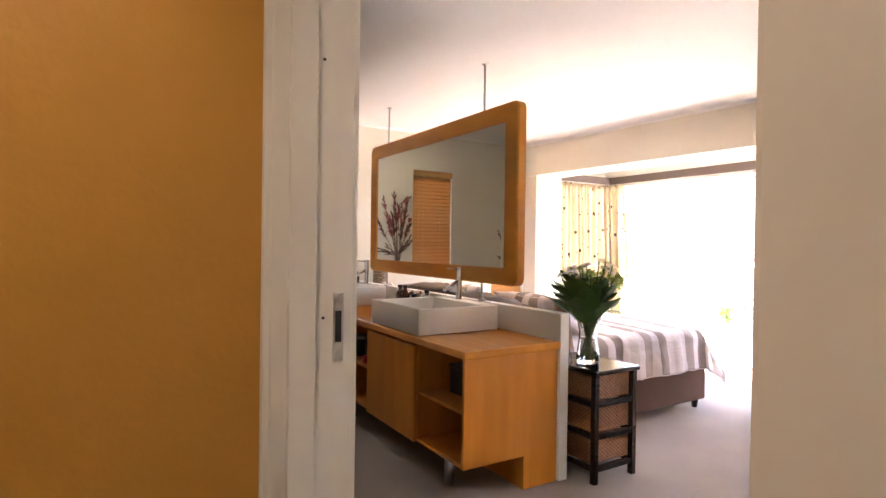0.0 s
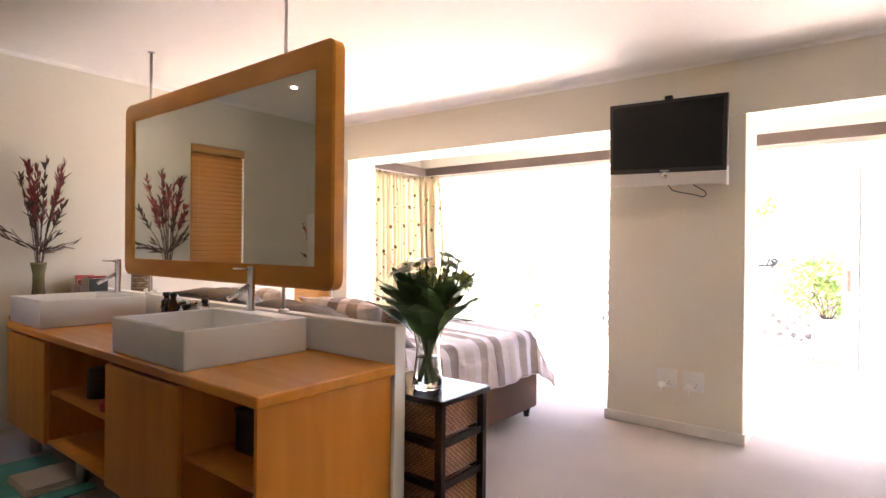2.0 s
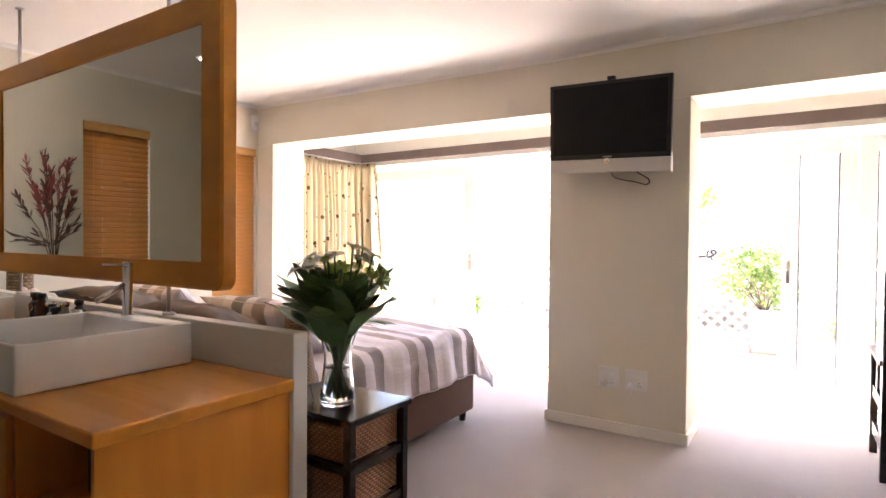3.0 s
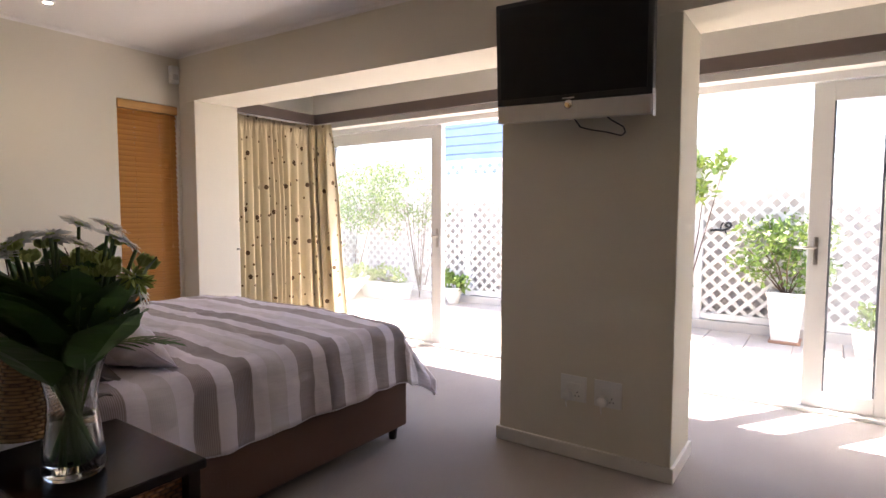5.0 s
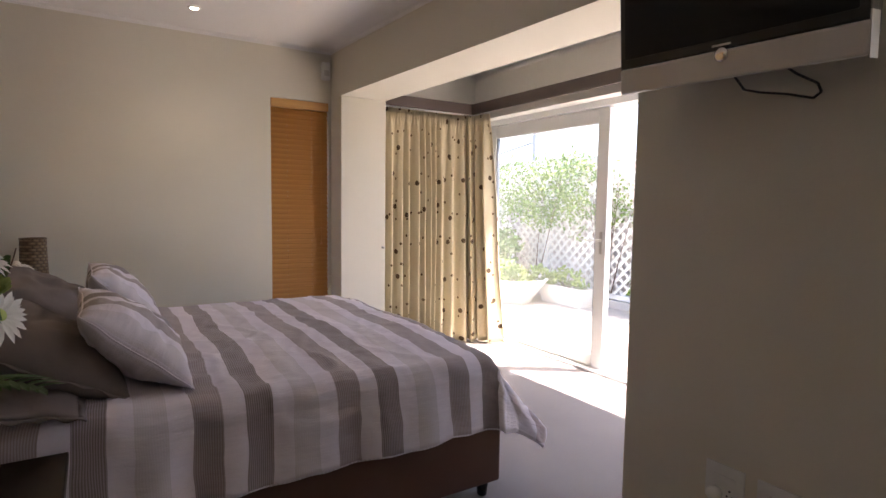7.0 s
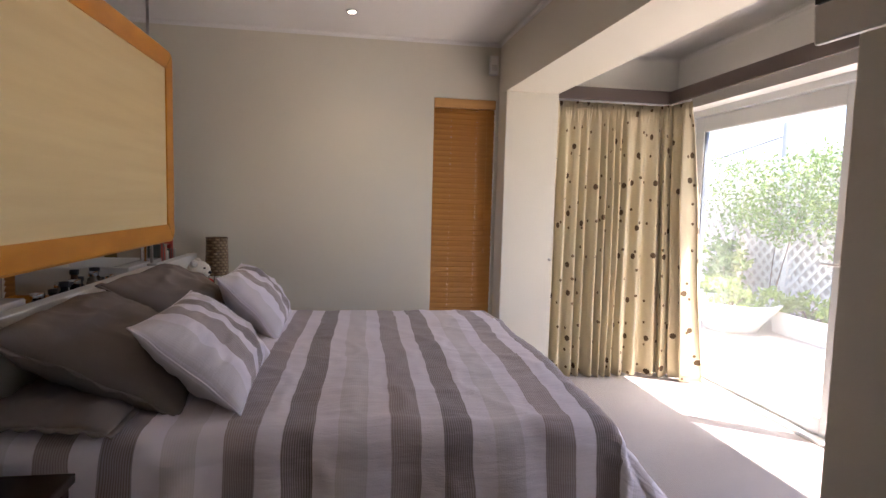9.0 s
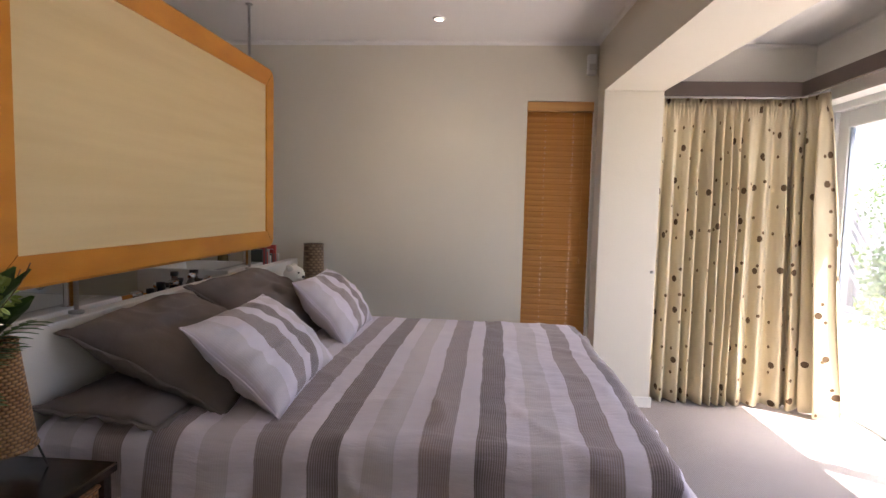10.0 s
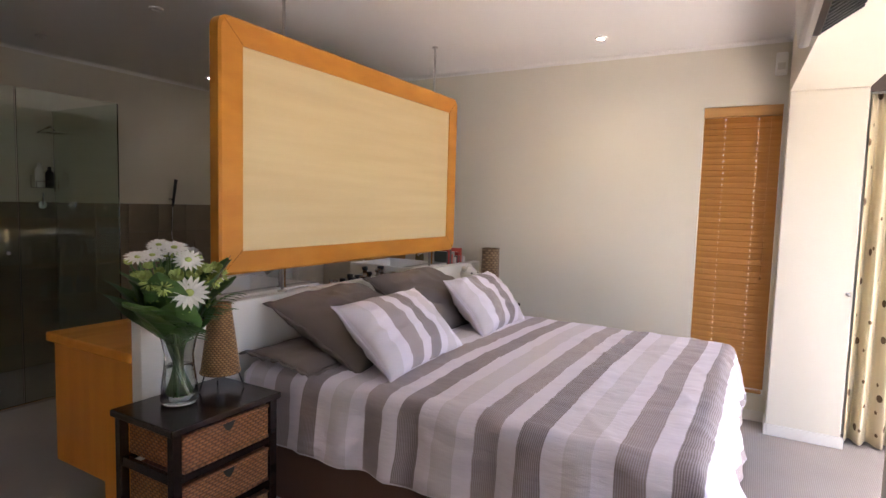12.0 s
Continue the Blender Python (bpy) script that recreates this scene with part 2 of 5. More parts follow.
WHITEP = mat("white_plastic", (0.80, 0.79, 0.76), 0.35)
TILEB = mat("beige_wall_tile", (0.30, 0.245, 0.18), 0.25, (0.25, 0.20, 0.145), 2.5)
LEAFD = mat("dark_leaf", (0.050, 0.120, 0.027), 0.42, (0.08, 0.16, 0.042), 9, bump=0.15, bump_scale=40, spec=0.4)
LEAFG = mat("garden_leaf", (0.14, 0.235, 0.045), 0.55, (0.21, 0.29, 0.06), 3)
LEAFY = mat("lime_leaf", (0.20, 0.30, 0.05), 0.5, (0.28, 0.36, 0.08), 4)
STEMG = mat("green_stem", (0.10, 0.18, 0.05), 0.5)
PETALW = mat("white_petal", (0.80, 0.79, 0.74), 0.6)
PETALG = mat("lime_petal", (0.45, 0.55, 0.16), 0.6)
REDLEAF = mat("dried_red_leaf", (0.33, 0.07, 0.07), 0.6, (0.22, 0.05, 0.05), 20)
DRYLEAF = mat("dried_dark_leaf", (0.08, 0.05, 0.04), 0.7, (0.12, 0.065, 0.05), 20)
OLIVE = mat("olive_glazed_vase", (0.20, 0.17, 0.065), 0.25, (0.13, 0.09, 0.04), 5)
TERRA = mat("white_glazed_planter", (0.74, 0.72, 0.68), 0.5, (0.66, 0.64, 0.59), 5, bump=0.1)
SOIL = mat("soil", (0.05, 0.035, 0.025), 0.95, bump=0.6, bump_scale=80)
PAVE = mat("terrace_paving", (0.58, 0.50, 0.42), 0.7, (0.50, 0.43, 0.36), 2.5, bump=0.15, bump_scale=60)
GROUND = mat("ground_screed", (0.30, 0.26, 0.22), 0.9, (0.25, 0.22, 0.18), 2.0, bump=0.2)
LATT = mat("lattice_paint", (0.80, 0.79, 0.76), 0.55, (0.74, 0.72, 0.68), 5)
PLASTW = mat("garden_wall_plaster", (0.60, 0.56, 0.52), 0.85, (0.52, 0.485, 0.45), 2, bump=0.15)
BLUE = mat("blue_cladding", (0.29, 0.41, 0.58), 0.5, (0.25, 0.36, 0.53), 3)
GREYM = mat("grey_metal", (0.20, 0.22, 0.25), 0.5, metal=0.3)
BLACKIRON = mat("black_iron", (0.02, 0.02, 0.02), 0.5)
BARK = mat("bark", (0.14, 0.09, 0.06), 0.9, bump=0.4)
LAMPON = glow("lit_lamp_glass", (1.0, 0.9, 0.75), 14)
TOWEL = mat("turquoise_bath_mat", (0.10, 0.36, 0.33), 0.95, (0.08, 0.31, 0.29), 6, bump=0.5, bump_scale=150)
BEIGEC = mat("beige_towelling", (0.50, 0.42, 0.33), 0.95, bump=0.4, bump_scale=150)
PLUSH = mat("cream_plush", (0.74, 0.70, 0.62), 0.95, bump=0.6, bump_scale=120)
REDC = mat("red_ribbon", (0.45, 0.02, 0.02), 0.6)
CREAMC = mat("cream_upholstery", (0.70, 0.62, 0.48), 0.85, bump=0.1)
DRIFT = wicker("woven_bark_shade", (0.20, 0.12, 0.06), (0.35, 0.25, 0.14), 5)


# ---- mesh helpers ----
def box(bm, x0, x1, y0, y1, z0, z1, bevel=0.0, seg=2):
    vs = [bm.verts.new((x, y, z)) for x in (x0, x1) for y in (y0, y1) for z in (z0, z1)]
    fs = [bm.faces.new([vs[i] for i in q]) for q in ((0, 1, 3, 2), (4, 6, 7, 5), (0, 4, 5, 1), (2, 3, 7, 6), (0, 2, 6, 4), (1, 5, 7, 3))]
    if bevel:
        edges = list({e for f in fs for e in f.edges})
        bmesh.ops.bevel(bm, geom=edges, offset=bevel, segments=seg, profile=0.6, affect="EDGES")
    return bm


def boxes(*dims, bevel=0.0):
    bm = bmesh.new()
    for d in dims:
        box(bm, *d, bevel=bevel)
    return bm


def lathe(bm, profile, seg=24, cx=0.0, cy=0.0):
    """Turns (radius, height) pairs round the z axis; ends with radius 0 close the form."""
    rings = []
    for r, z in profile:
        if r < 1e-6:
            rings.append([bm.verts.new((cx, cy, z))])
        else:
            rings.append([bm.verts.new((cx + r * math.cos(2 * math.pi * i / seg), cy + r * math.sin(2 * math.pi * i / seg), z)) for i in range(seg)])
    for a, b in zip(rings, rings[1:]):
        for i in range(seg):
            j = (i + 1) % seg
            if len(a) == 1 and len(b) == 1:
                continue
            if len(a) == 1:
                bm.faces.new((a[0], b[j], b[i])).smooth = True
            elif len(b) == 1:
                bm.faces.new((a[i], a[j], b[0])).smooth = True
            else:
                bm.faces.new((a[i], a[j], b[j], b[i])).smooth = True
    return bm


def rod(bm, a, b, r0, r1=None, seg=8):
    """A round bar from a to b."""
    a, b = Vector(a), Vector(b)
    r1 = r0 if r1 is None else r1
    q = (b - a).to_track_quat("Z", "Y")
    rings = []
    for p, r in ((a, r0), (b, r1)):
        rings.append([bm.verts.new(p + q @ Vector((r * math.cos(2 * math.pi * i / seg), r * math.sin(2 * math.pi * i / seg), 0))) for i in range(seg)])
    for i in range(seg):
        j = (i + 1) % seg
        bm.faces.new((rings[0][i], rings[0][j], rings[1][j], rings[1][i])).smooth = True
    bm.faces.new(rings[0][::-1])
    bm.faces.new(rings[1])
    return bm


def tube(bm, pts, r, seg=6):
    for a, b in zip(pts, pts[1:]):
        rod(bm, a, b, r, r, seg)
    return bm


def mesh_of(name, bm, material):
    me = bpy.data.meshes.new(name)
    bmesh.ops.recalc_face_normals(bm, faces=bm.faces)
    bm.to_mesh(me)
    bm.free()
    for mt in (material if isinstance(material, (list, tuple)) else (material,)):
        me.materials.append(mt)
    return me


def part(name, bm, material, parent, label=""):
    ob = new(name, mesh_of(name, bm, material))
    ob.parent = parent
    return tagged(ob, label)


def thing(name, label, category, x=0.0, y=0.0, z=0.0, turn=0.0, group=""):
    ob = new(name)
    ob.empty_display_size = 0.1
    ob.matrix_basis = pose(x, y, z, 0, 0, turn)
    return tagged(ob, label, category, group)


def single(name, bm, material, label, category, x=0.0, y=0.0, z=0.0, turn=0.0, group=""):
    ob = new(name, mesh_of(name, bm, material))
    ob.matrix_basis = pose(x, y, z, 0, 0, turn)
    return tagged(ob, label, category, group)


def structure(name, bm, material, label="", category=""):
    return tagged(new(name, mesh_of(name, bm, material)), label, category, kind="structure")


def leaf_at(verts, faces, base, way, up, length, width, fold=0.25):
    """One folded leaf of six faces' worth of outline from base along way."""
    way, up = way.normalized(), up.normalized()
    side = way.cross(up)
    if side.length < 1e-4:
        side = way.cross(Vector((0.3, 0.8, 0.2)))
    side.normalize()
    nrm = side.cross(way)
    n = len(verts)
    mid1, mid2 = base + way * length * 0.4, base + way * length * 0.75 - nrm * length * 0.04
    tip = base + way * length - nrm * length * 0.12
    verts += [base, mid1 - nrm * width * fold * 0.4, mid1 + side * width * 0.5 + nrm * width * fold * 0.4, mid1 - side * width * 0.5 + nrm * width * fold * 0.4,
              mid2 + side * width * 0.36, mid2 - side * width * 0.36, tip, mid2 - nrm * width * fold * 0.3]
    faces += [(n, n + 2, n + 1), (n, n + 1, n + 3), (n + 1, n + 2, n + 4, n + 7), (n + 1, n + 7, n + 5, n + 3), (n + 7, n + 4, n + 6), (n + 7, n + 6, n + 5)]


def broad_leaf(verts, faces, base, way, up, length, width, droop=0.25, fold=0.22, segs=7):
    """A broad leaf: a stalk-ward taper, a pointed tip, a sunk midrib and a curve downwards."""
    way, up = way.normalized(), up.normalized()
    side = way.cross(up).normalized()
    nrm = side.cross(way)
    n = len(verts)
    for i in range(segs + 1):
        t = i / segs
        half = width * 0.5 * max(0.04, math.sin(math.pi * t ** 0.8) ** 0.75)
        c = base + way * length * (t - 0.12 * droop * t * t) - nrm * length * droop * t * t
        wave = 0.05 * width * math.sin(t * 9)
        verts += [c - side * half + nrm * (half * fold + wave), c, c + side * half + nrm * (half * fold - wave)]
    for i in range(segs):
        a = n + 3 * i
        faces += [(a, a + 3, a + 4, a + 1), (a + 1, a + 4, a + 5, a + 2)]


def pydata(name, verts, faces, material, parent=None, label=""):
    me = bpy.data.meshes.new(name)
    me.from_pydata([tuple(v) for v in verts], [], faces)
    for mt in (material if isinstance(material, (list, tuple)) else (material,)):
        me.materials.append(mt)
    ob = new(name, me)
    if parent:
        ob.parent = parent
    return tagged(ob, label)


def rnd_dir(rng, upward=0.2):
    v = Vector((rng.gauss(0, 1), rng.gauss(0, 1), rng.gauss(0, 1) + upward))
    return v.normalized()


# ---- the large structure ----
H = 2.6
NORTH, EAST, BAY, GLASSX, SOUTH, WEST = 6.30, 6.265, 7.80, 8.00, 0.45, 0.95
OPEN_H, COL_S, COL_N, NIB = 2.21, 2.33, 3.262, 6.075
PIER = 6.385

floor = structure("floor", boxes((0.2, 8.06, 0.2, 6.6, -0.12, 0.0)), CARPET, "beige-grey ribbed loop carpet through bedroom and bay", "carpet")
# window recesses go through the north wall
W1, W2, WZ0, WZ1 = (5.755, 6.238), (2.74, 3.25), 0.18, 2.175
structure("wall_north", boxes(
    (0.75, W2[0], NORTH, NORTH + 0.22, 0, H), (W2[1], W1[0], NORTH, NORTH + 0.22, 0, H), (W1[1], 6.46, NORTH, NORTH + 0.22, 0, H),
    (W2[0], W2[1], NORTH, NORTH + 0.22, 0, WZ0), (W2[0], W2[1], NORTH, NORTH + 0.22, WZ1, H),
    (W1[0], W1[1], NORTH, NORTH + 0.22, 0, WZ0), (W1[0], W1[1], NORTH, NORTH + 0.22, WZ1, H)), WALL, "plain warm off-white painted plaster wall", "wall")
bm = boxes((PIER, 6.785, COL_S, COL_N, 0, OPEN_H), (PIER, 6.785, SOUTH, 0.80, 0, OPEN_H), (EAST - 0.005, 6.665, NIB, NORTH, 0, OPEN_H), bevel=0.008)
# the header runs slightly askew from the nib to the pier
plan = [(EAST - 0.005, NORTH), (EAST - 0.005, NIB), (PIER, COL_N), (PIER, SOUTH), (6.785, SOUTH), (6.785, COL_N), (6.665, NIB), (6.665, NORTH)]
rings = [[bm.verts.new((x, y, z)) for x, y in plan] for z in (OPEN_H, H)]
for k in range(8):
    bm.faces.new((rings[0][k], rings[0][(k + 1) % 8], rings[1][(k + 1) % 8], rings[1][k]))
bm.faces.new(rings[0])
bm.faces.new(rings[1][::-1])
structure("wall_east", bm, WALL, "thick painted wall with two wide openings and a pier between", "wall")
structure("wall_bay_north", boxes((6.665, 8.06, 6.37, 6.57, 0, H), (6.46, 6.665, 6.30, 6.57, 0, H)), WHITE_WALL, "short painted end wall of the bay", "wall")
structure("wall_bay_header", boxes((BAY, 8.06, 0.45, 6.37, 2.175, H)), WHITE_WALL, "painted lintel wall above the glass doors", "wall")
structure("wall_south", boxes((2.215, 8.06, 0.25, SOUTH, 0, H)), WALL, "plain painted wall closing the room", "wall")
structure("wall_west", boxes((0.75, WEST, 2.24, NORTH, 0, H)), WALL, "painted bathroom wall above beige tiles", "wall")
JY, RY = 2.085, 1.072
structure("wall_doorway", boxes((2.045, 2.215, 0.25, RY - 0.02, 0, H), (2.045, 2.215, RY - 0.02, JY + 0.02, 2.06, H), (2.045, 2.215, JY + 0.02, 2.24, 0, H)), WALL, "painted partition wall with a doorway", "wall")
structure("wall_corridor", boxes((0.2, 2.045, 2.105, 2.24, 0, H)), OCHRE, "smooth ochre-orange painted corridor wall", "wall")
structure("wall_corridor_end", boxes((0.05, 0.2, 0.2, 2.24, 0, H), (0.2, 2.045, 0.05, 0.25, 0, H)), WALL, "plain painted walls closing the corridor", "wall")
structure("ceiling", boxes((0.05, 8.06, 0.05, 6.6, H, H + 0.12)), CEIL, "smooth white painted ceiling", "ceiling")


def cornice(name, a, b, nx, ny):
    """A small cove along the top of a wall from a to b; (nx, ny) points into the room."""
    bm = bmesh.new()
    prof = [(0, 0), (0, -0.026), (0.003, -0.026), (0.006, -0.014), (0.014, -0.006), (0.026, -0.003), (0.026, 0)]
    rings = [[bm.verts.new((p[0] + nx * d, p[1] + ny * d, H - 0.001 + h)) for d, h in prof] for p in (a, b)]
    for i in range(len(prof)):
        j = (i + 1) % len(prof)
        bm.faces.new((rings[0][i], rings[0][j], rings[1][j], rings[1][i]))
    bm.faces.new(rings[0])
    bm.faces.new(rings[1][::-1])
    return structure(name, bm, CEIL, "narrow white plaster cornice", "cornice")


cornice("trim_cornice_north", (WEST, NORTH), (EAST, NORTH), 0, -1)
cornice("trim_cornice_east", (PIER, COL_N), (EAST - 0.005, NIB), -1, 0)
cornice("trim_cornice_pier", (PIER, SOUTH), (PIER, COL_N), -1, 0)
cornice("trim_cornice_nib", (EAST - 0.005, NIB), (EAST - 0.005, NORTH), -1, 0)
cornice("trim_cornice_west", (WEST, 2.24), (WEST, NORTH), 1, 0)
cornice("trim_cornice_bay", (BAY, SOUTH), (BAY, 6.37), -1, 0)
cornice("trim_cornice_bay_north", (6.665, 6.37), (BAY, 6.37), 0, -1)


def skirting(name, x0, x1, y0, y1):
    bm = box(bmesh.new(), x0, x1, y0, y1, 0, 0.075, 0.005)
    return structure(name, bm, TRIMW, "low white painted skirting board", "skirting")


skirting("baseboard_pier_front", PIER - 0.016, PIER, COL_S - 0.016, COL_N + 0.016)
skirting("baseboard_pier_south", PIER, 6.785, COL_S - 0.016, COL_S)
skirting("baseboard_pier_north", PIER, 6.785, COL_N, COL_N + 0.016)
skirting("baseboard_nib_front", EAST - 0.016, EAST, NIB - 0.016, NORTH - 0.017)
skirting("baseboard_nib_reveal", EAST, 6.68, NIB - 0.016, NIB)
skirting("baseboard_north", 3.99, EAST - 0.017, NORTH - 0.016, NORTH)
skirting("baseboard_bay", 6.665, 7.9, 6.354, 6.37)

# door frame of the doorway: lining, stop, architraves, head
frame_door = thing("door_1", "white gloss painted timber door frame, paint worn at the edges", "door frame", 2.125, 1.63, 0)
tagged(frame_door, kind="structure")


def jamb(sign, y):
    # sign +1: opening lies towards -y
    s = -sign
    bm = bmesh.new()
    ys = sorted((y, y - s * 0.022))
    box(bm, -0.09, 0.095, ys[0] - 1.63, ys[1] - 1.63, 0, 2.05, 0.003)
    part("lining", bm, GLOSSW, frame_door)
    ys = sorted((y, y + s * 0.014))
    part("door_stop", box(bmesh.new(), -0.055, 0.005, ys[0] - 1.63, ys[1] - 1.63, 0, 2.05, 0.003), GLOSSW, frame_door)
    for x0, x1 in ((-0.105, -0.082), (0.088, 0.108)):
        ys = sorted((y - s * 0.004, y - s * 0.075))
        bm = box(bmesh.new(), x0, x1, ys[0] - 1.63, ys[1] - 1.63, 0, 2.13, 0.005)
        part("architrave", bm, GLOSSW, frame_door)


jamb(1, JY)
jamb(-1, RY)
part("head", box(bmesh.new(), -0.09, 0.095, RY - 1.63, JY - 1.63, 2.05, 2.072, 0.003), GLOSSW, frame_door)
strike = part("strike_plate", boxes((0.048, 0.072, JY - 1.6345, JY - 1.63, 1.082, 1.235), bevel=0.001), STEEL, frame_door, "worn steel strike plate")
# black block on the plate paints the dark inside of the latch hole
part("latch_hole_shade", boxes((0.052, 0.066, JY - 1.6365, JY - 1.6344, 1.125, 1.195)), BLACKP, strike)
for z in (1.10, 1.217):
    bm = bmesh.new()
    rod(bm, (0.06, JY - 1.637, z), (0.06, JY - 1.634, z), 0.0045, 0.0045, 10)
    part("screw", bm, STEEL, strike)
bm = bmesh.new()
for z, x in ((0.7, 0.03), (1.75, 0.022), (1.18, 0.025)):
    rod(bm, (x, JY - 1.6315, z), (x, JY - 1.6302, z), 0.0035, 0.0035, 8)
part("nail_mark", bm, BLACKIRON, frame_door)


# glass doors along the bay
def glass_leaf(name, y0, y1, label, handle_y=None, x=8.0, turn=0.0):
    """A white framed leaf; its own y runs from 0 at the hinge."""
    d = thing(name, label, "glass door", x, y0, 0.02, turn)
    tagged(d, kind="structure")
    w = y1 - y0
    t, s = 0.03, 0.112
    part("stile", box(bmesh.new(), -t, t, 0, s, 0, 2.10, 0.006), UPVC, d)
    part("stile", box(bmesh.new(), -t, t, w - s, w, 0, 2.10, 0.006), UPVC, d)
    part("rail", box(bmesh.new(), -t, t, s, w - s, 0, 0.11, 0.006), UPVC, d)
    part("rail", box(bmesh.new(), -t, t, s, w - s, 1.985, 2.10, 0.006), UPVC, d)
    pane = part("pane", boxes((-0.004, 0.004, s - 0.01, w - s + 0.01, 0.09, 2.01)), PANE, d)
    pane.visible_shadow = False
    bead = bmesh.new()
    for q in ((s, s + 0.012, 0.11, 1.985), (w - s - 0.012, w - s, 0.11, 1.985)):
        box(bead, -0.018, 0.018, q[0], q[1], q[2], q[3])
    part("glazing_bead", bead, GREYM, d, "dark rubber glazing seal")
    if handle_y is not None:
        bm = bmesh.new()
        box(bm, -t - 0.008, -t, handle_y - 0.014, handle_y + 0.014, 0.94, 1.12, 0.003)
        hd = part("handle", bm, STEEL, d, "satin steel lever handle")
        bm = bmesh.new()
        rod(bm, (-t - 0.03, handle_y, 1.05), (-t - 0.008, handle_y, 1.05), 0.009)
        rod(bm, (-t - 0.03, handle_y - 0.005, 1.05), (-t - 0.03, handle_y + 0.12, 1.05), 0.008)
        part("lever", bm, STEEL, hd)
    return d


glass_leaf("door_2", 4.79, 6.345, "white framed glass door standing beside the curtain", 0.045)
glass_leaf("door_3", 1.37, 1.866, "narrow white framed glass door leaf", 0.45)
glass_leaf("door_4", 0.46, 1.36, "white framed glass door leaf")
sill = structure("door_sill", boxes((7.90, 8.08, 0.45, 6.37, 0.0, 0.022), bevel=0.004), UPVC, "low white door track at the terrace", "door sill")
structure("door_head", boxes((7.93, 8.07, 0.45, 6.37, 2.125, 2.176), bevel=0.004), UPVC, "white head frame over the glass doors", "door frame")
structure("door_side_frame", boxes((7.94, 8.07, 6.335, 6.371, 0.022, 2.125)), UPVC, "white side frame of the glass doors", "door frame")

# pelmet boards of the curtain track
pel = thing("pelmet", "dark brown painted curtain pelmet board around the bay", "pelmet", 7.566, 6.105, 2.182)
part("board", box(bmesh.new(), -0.899, 0.0, -0.022, 0.0, 0, 0.095, 0.003), PELMET, pel)
part("board", box(bmesh.new(), -0.0, 0.022, -5.65, 0.0, 0, 0.095, 0.003), PELMET, pel)
part("top_board", boxes((-0.899, 0.232, 0.0, 0.263, 0.083, 0.095), (0.022, 0.232, -5.65, 0.0, 0.083, 0.095)), PELMET, pel)


# ---- bedroom ----
def curtain():
    """One gathered cloth hung in uneven folds, following the track round the corner."""
    c = thing("curtain", "cream floor-length curtain with woven brown dots, gathered into folds", "curtain", 0, 0, 0)
    pts = [(6.69, 6.205), (7.55, 6.205), (7.64, 6.14), (7.66, 5.95)]
    seg, total = [], 0.0
    for (ax, ay), (bx, by) in zip(pts, pts[1:]):
        l = math.hypot(bx - ax, by - ay)
        seg.append((total, l, ax, ay, (bx - ax) / l, (by - ay) / l))
        total += l
    rng = random.Random(14)
    # folds: crest and trough places along the track, each with its own depth and lean
    knots, d, side = [], 0.0, 1
    while d < total + 0.1:
        knots.append((d, side * rng.uniform(0.55, 1.15), rng.uniform(-0.022, 0.022)))
        d += rng.uniform(0.026, 0.048) if rng.random() < 0.75 else rng.uniform(0.05, 0.085)
        side = -side

    def fold(q):
        for (a, va, _), (b, vb, _) in zip(knots, knots[1:]):
            if q <= b:
                t = min(1.0, max(0.0, (q - a) / (b - a)))
                t = t * t * (3 - 2 * t)
                w = va + (vb - va) * t
                return w if w > 0 else -1.25 * abs(w) ** 0.7
        return 0.0

    def drift(q):
        return noise.noise(Vector((q * 6.0, 2.7, 0.4)))
    nU, nV = 460, 30
    bm = bmesh.new()
    uvl = bm.loops.layers.uv.new("UVMap")
    grid, us, cloth = [], [], 0.0
    for i in range(nU + 1):
        d = total * i / nU
        for t0, l, ax, ay, dx, dy in seg:
            if d <= t0 + l + 1e-9:
                px, py, nx, ny = ax + dx * (d - t0), ay + dy * (d - t0), dy, -dx
                break
        col = []
        for v in range(nV + 1):
            h = v / nV
            fall = 1 - h
            # folds wander a little and open towards the hem; a tight gathered heading at the top
            q = min(total, max(0.0, d + 0.022 * fall * drift(d + 0.3 * fall)))
            amp = 0.022 + 0.030 * min(1, fall * 3) + 0.010 * fall
            off = amp * fold(q) + 0.006 * noise.noise(Vector((d * 25, h * 4, 1.2)))
            if h > 0.955:
                off = 0.010 * math.sin(d * 260) + 0.4 * off
            lean = 0.15 * fall * max(0.0, d / total - 0.6) / 0.4
            z = 0.012 + 2.173 * h + 0.006 * fall * drift(d * 3)
            col.append(bm.verts.new((px + lean + nx * off, py + ny * off - 0.015 * fall * d / total, z)))
        if grid:
            cloth += (col[12].co - grid[-1][12].co).length
        us.append(cloth)
        grid.append(col)
    for i in range(nU):
        for v in range(nV):
            fc = bm.faces.new((grid[i][v], grid[i + 1][v], grid[i + 1][v + 1], grid[i][v + 1]))
            fc.smooth = True
            for lp, (uu, vv) in zip(fc.loops, ((us[i], v), (us[i + 1], v), (us[i + 1], v + 1), (us[i], v + 1))):
                lp[uvl].uv = (uu, vv / nV * 2.17)
    ob = part("cloth", bm, CURTAIN, c)
    sm = ob.modifiers.new("thick", "SOLIDIFY")
    sm.thickness = 0.002
    tape = bmesh.new()
    for (t0, l, ax, ay, dx, dy) in seg:
        rod(tape, (ax, ay, 2.195), (ax + dx * l, ay + dy * l, 2.195), 0.008, 0.008, 6)
    part("curtain_track", tape, WHITEP, c, "white curtain track")
    return c


curtain()


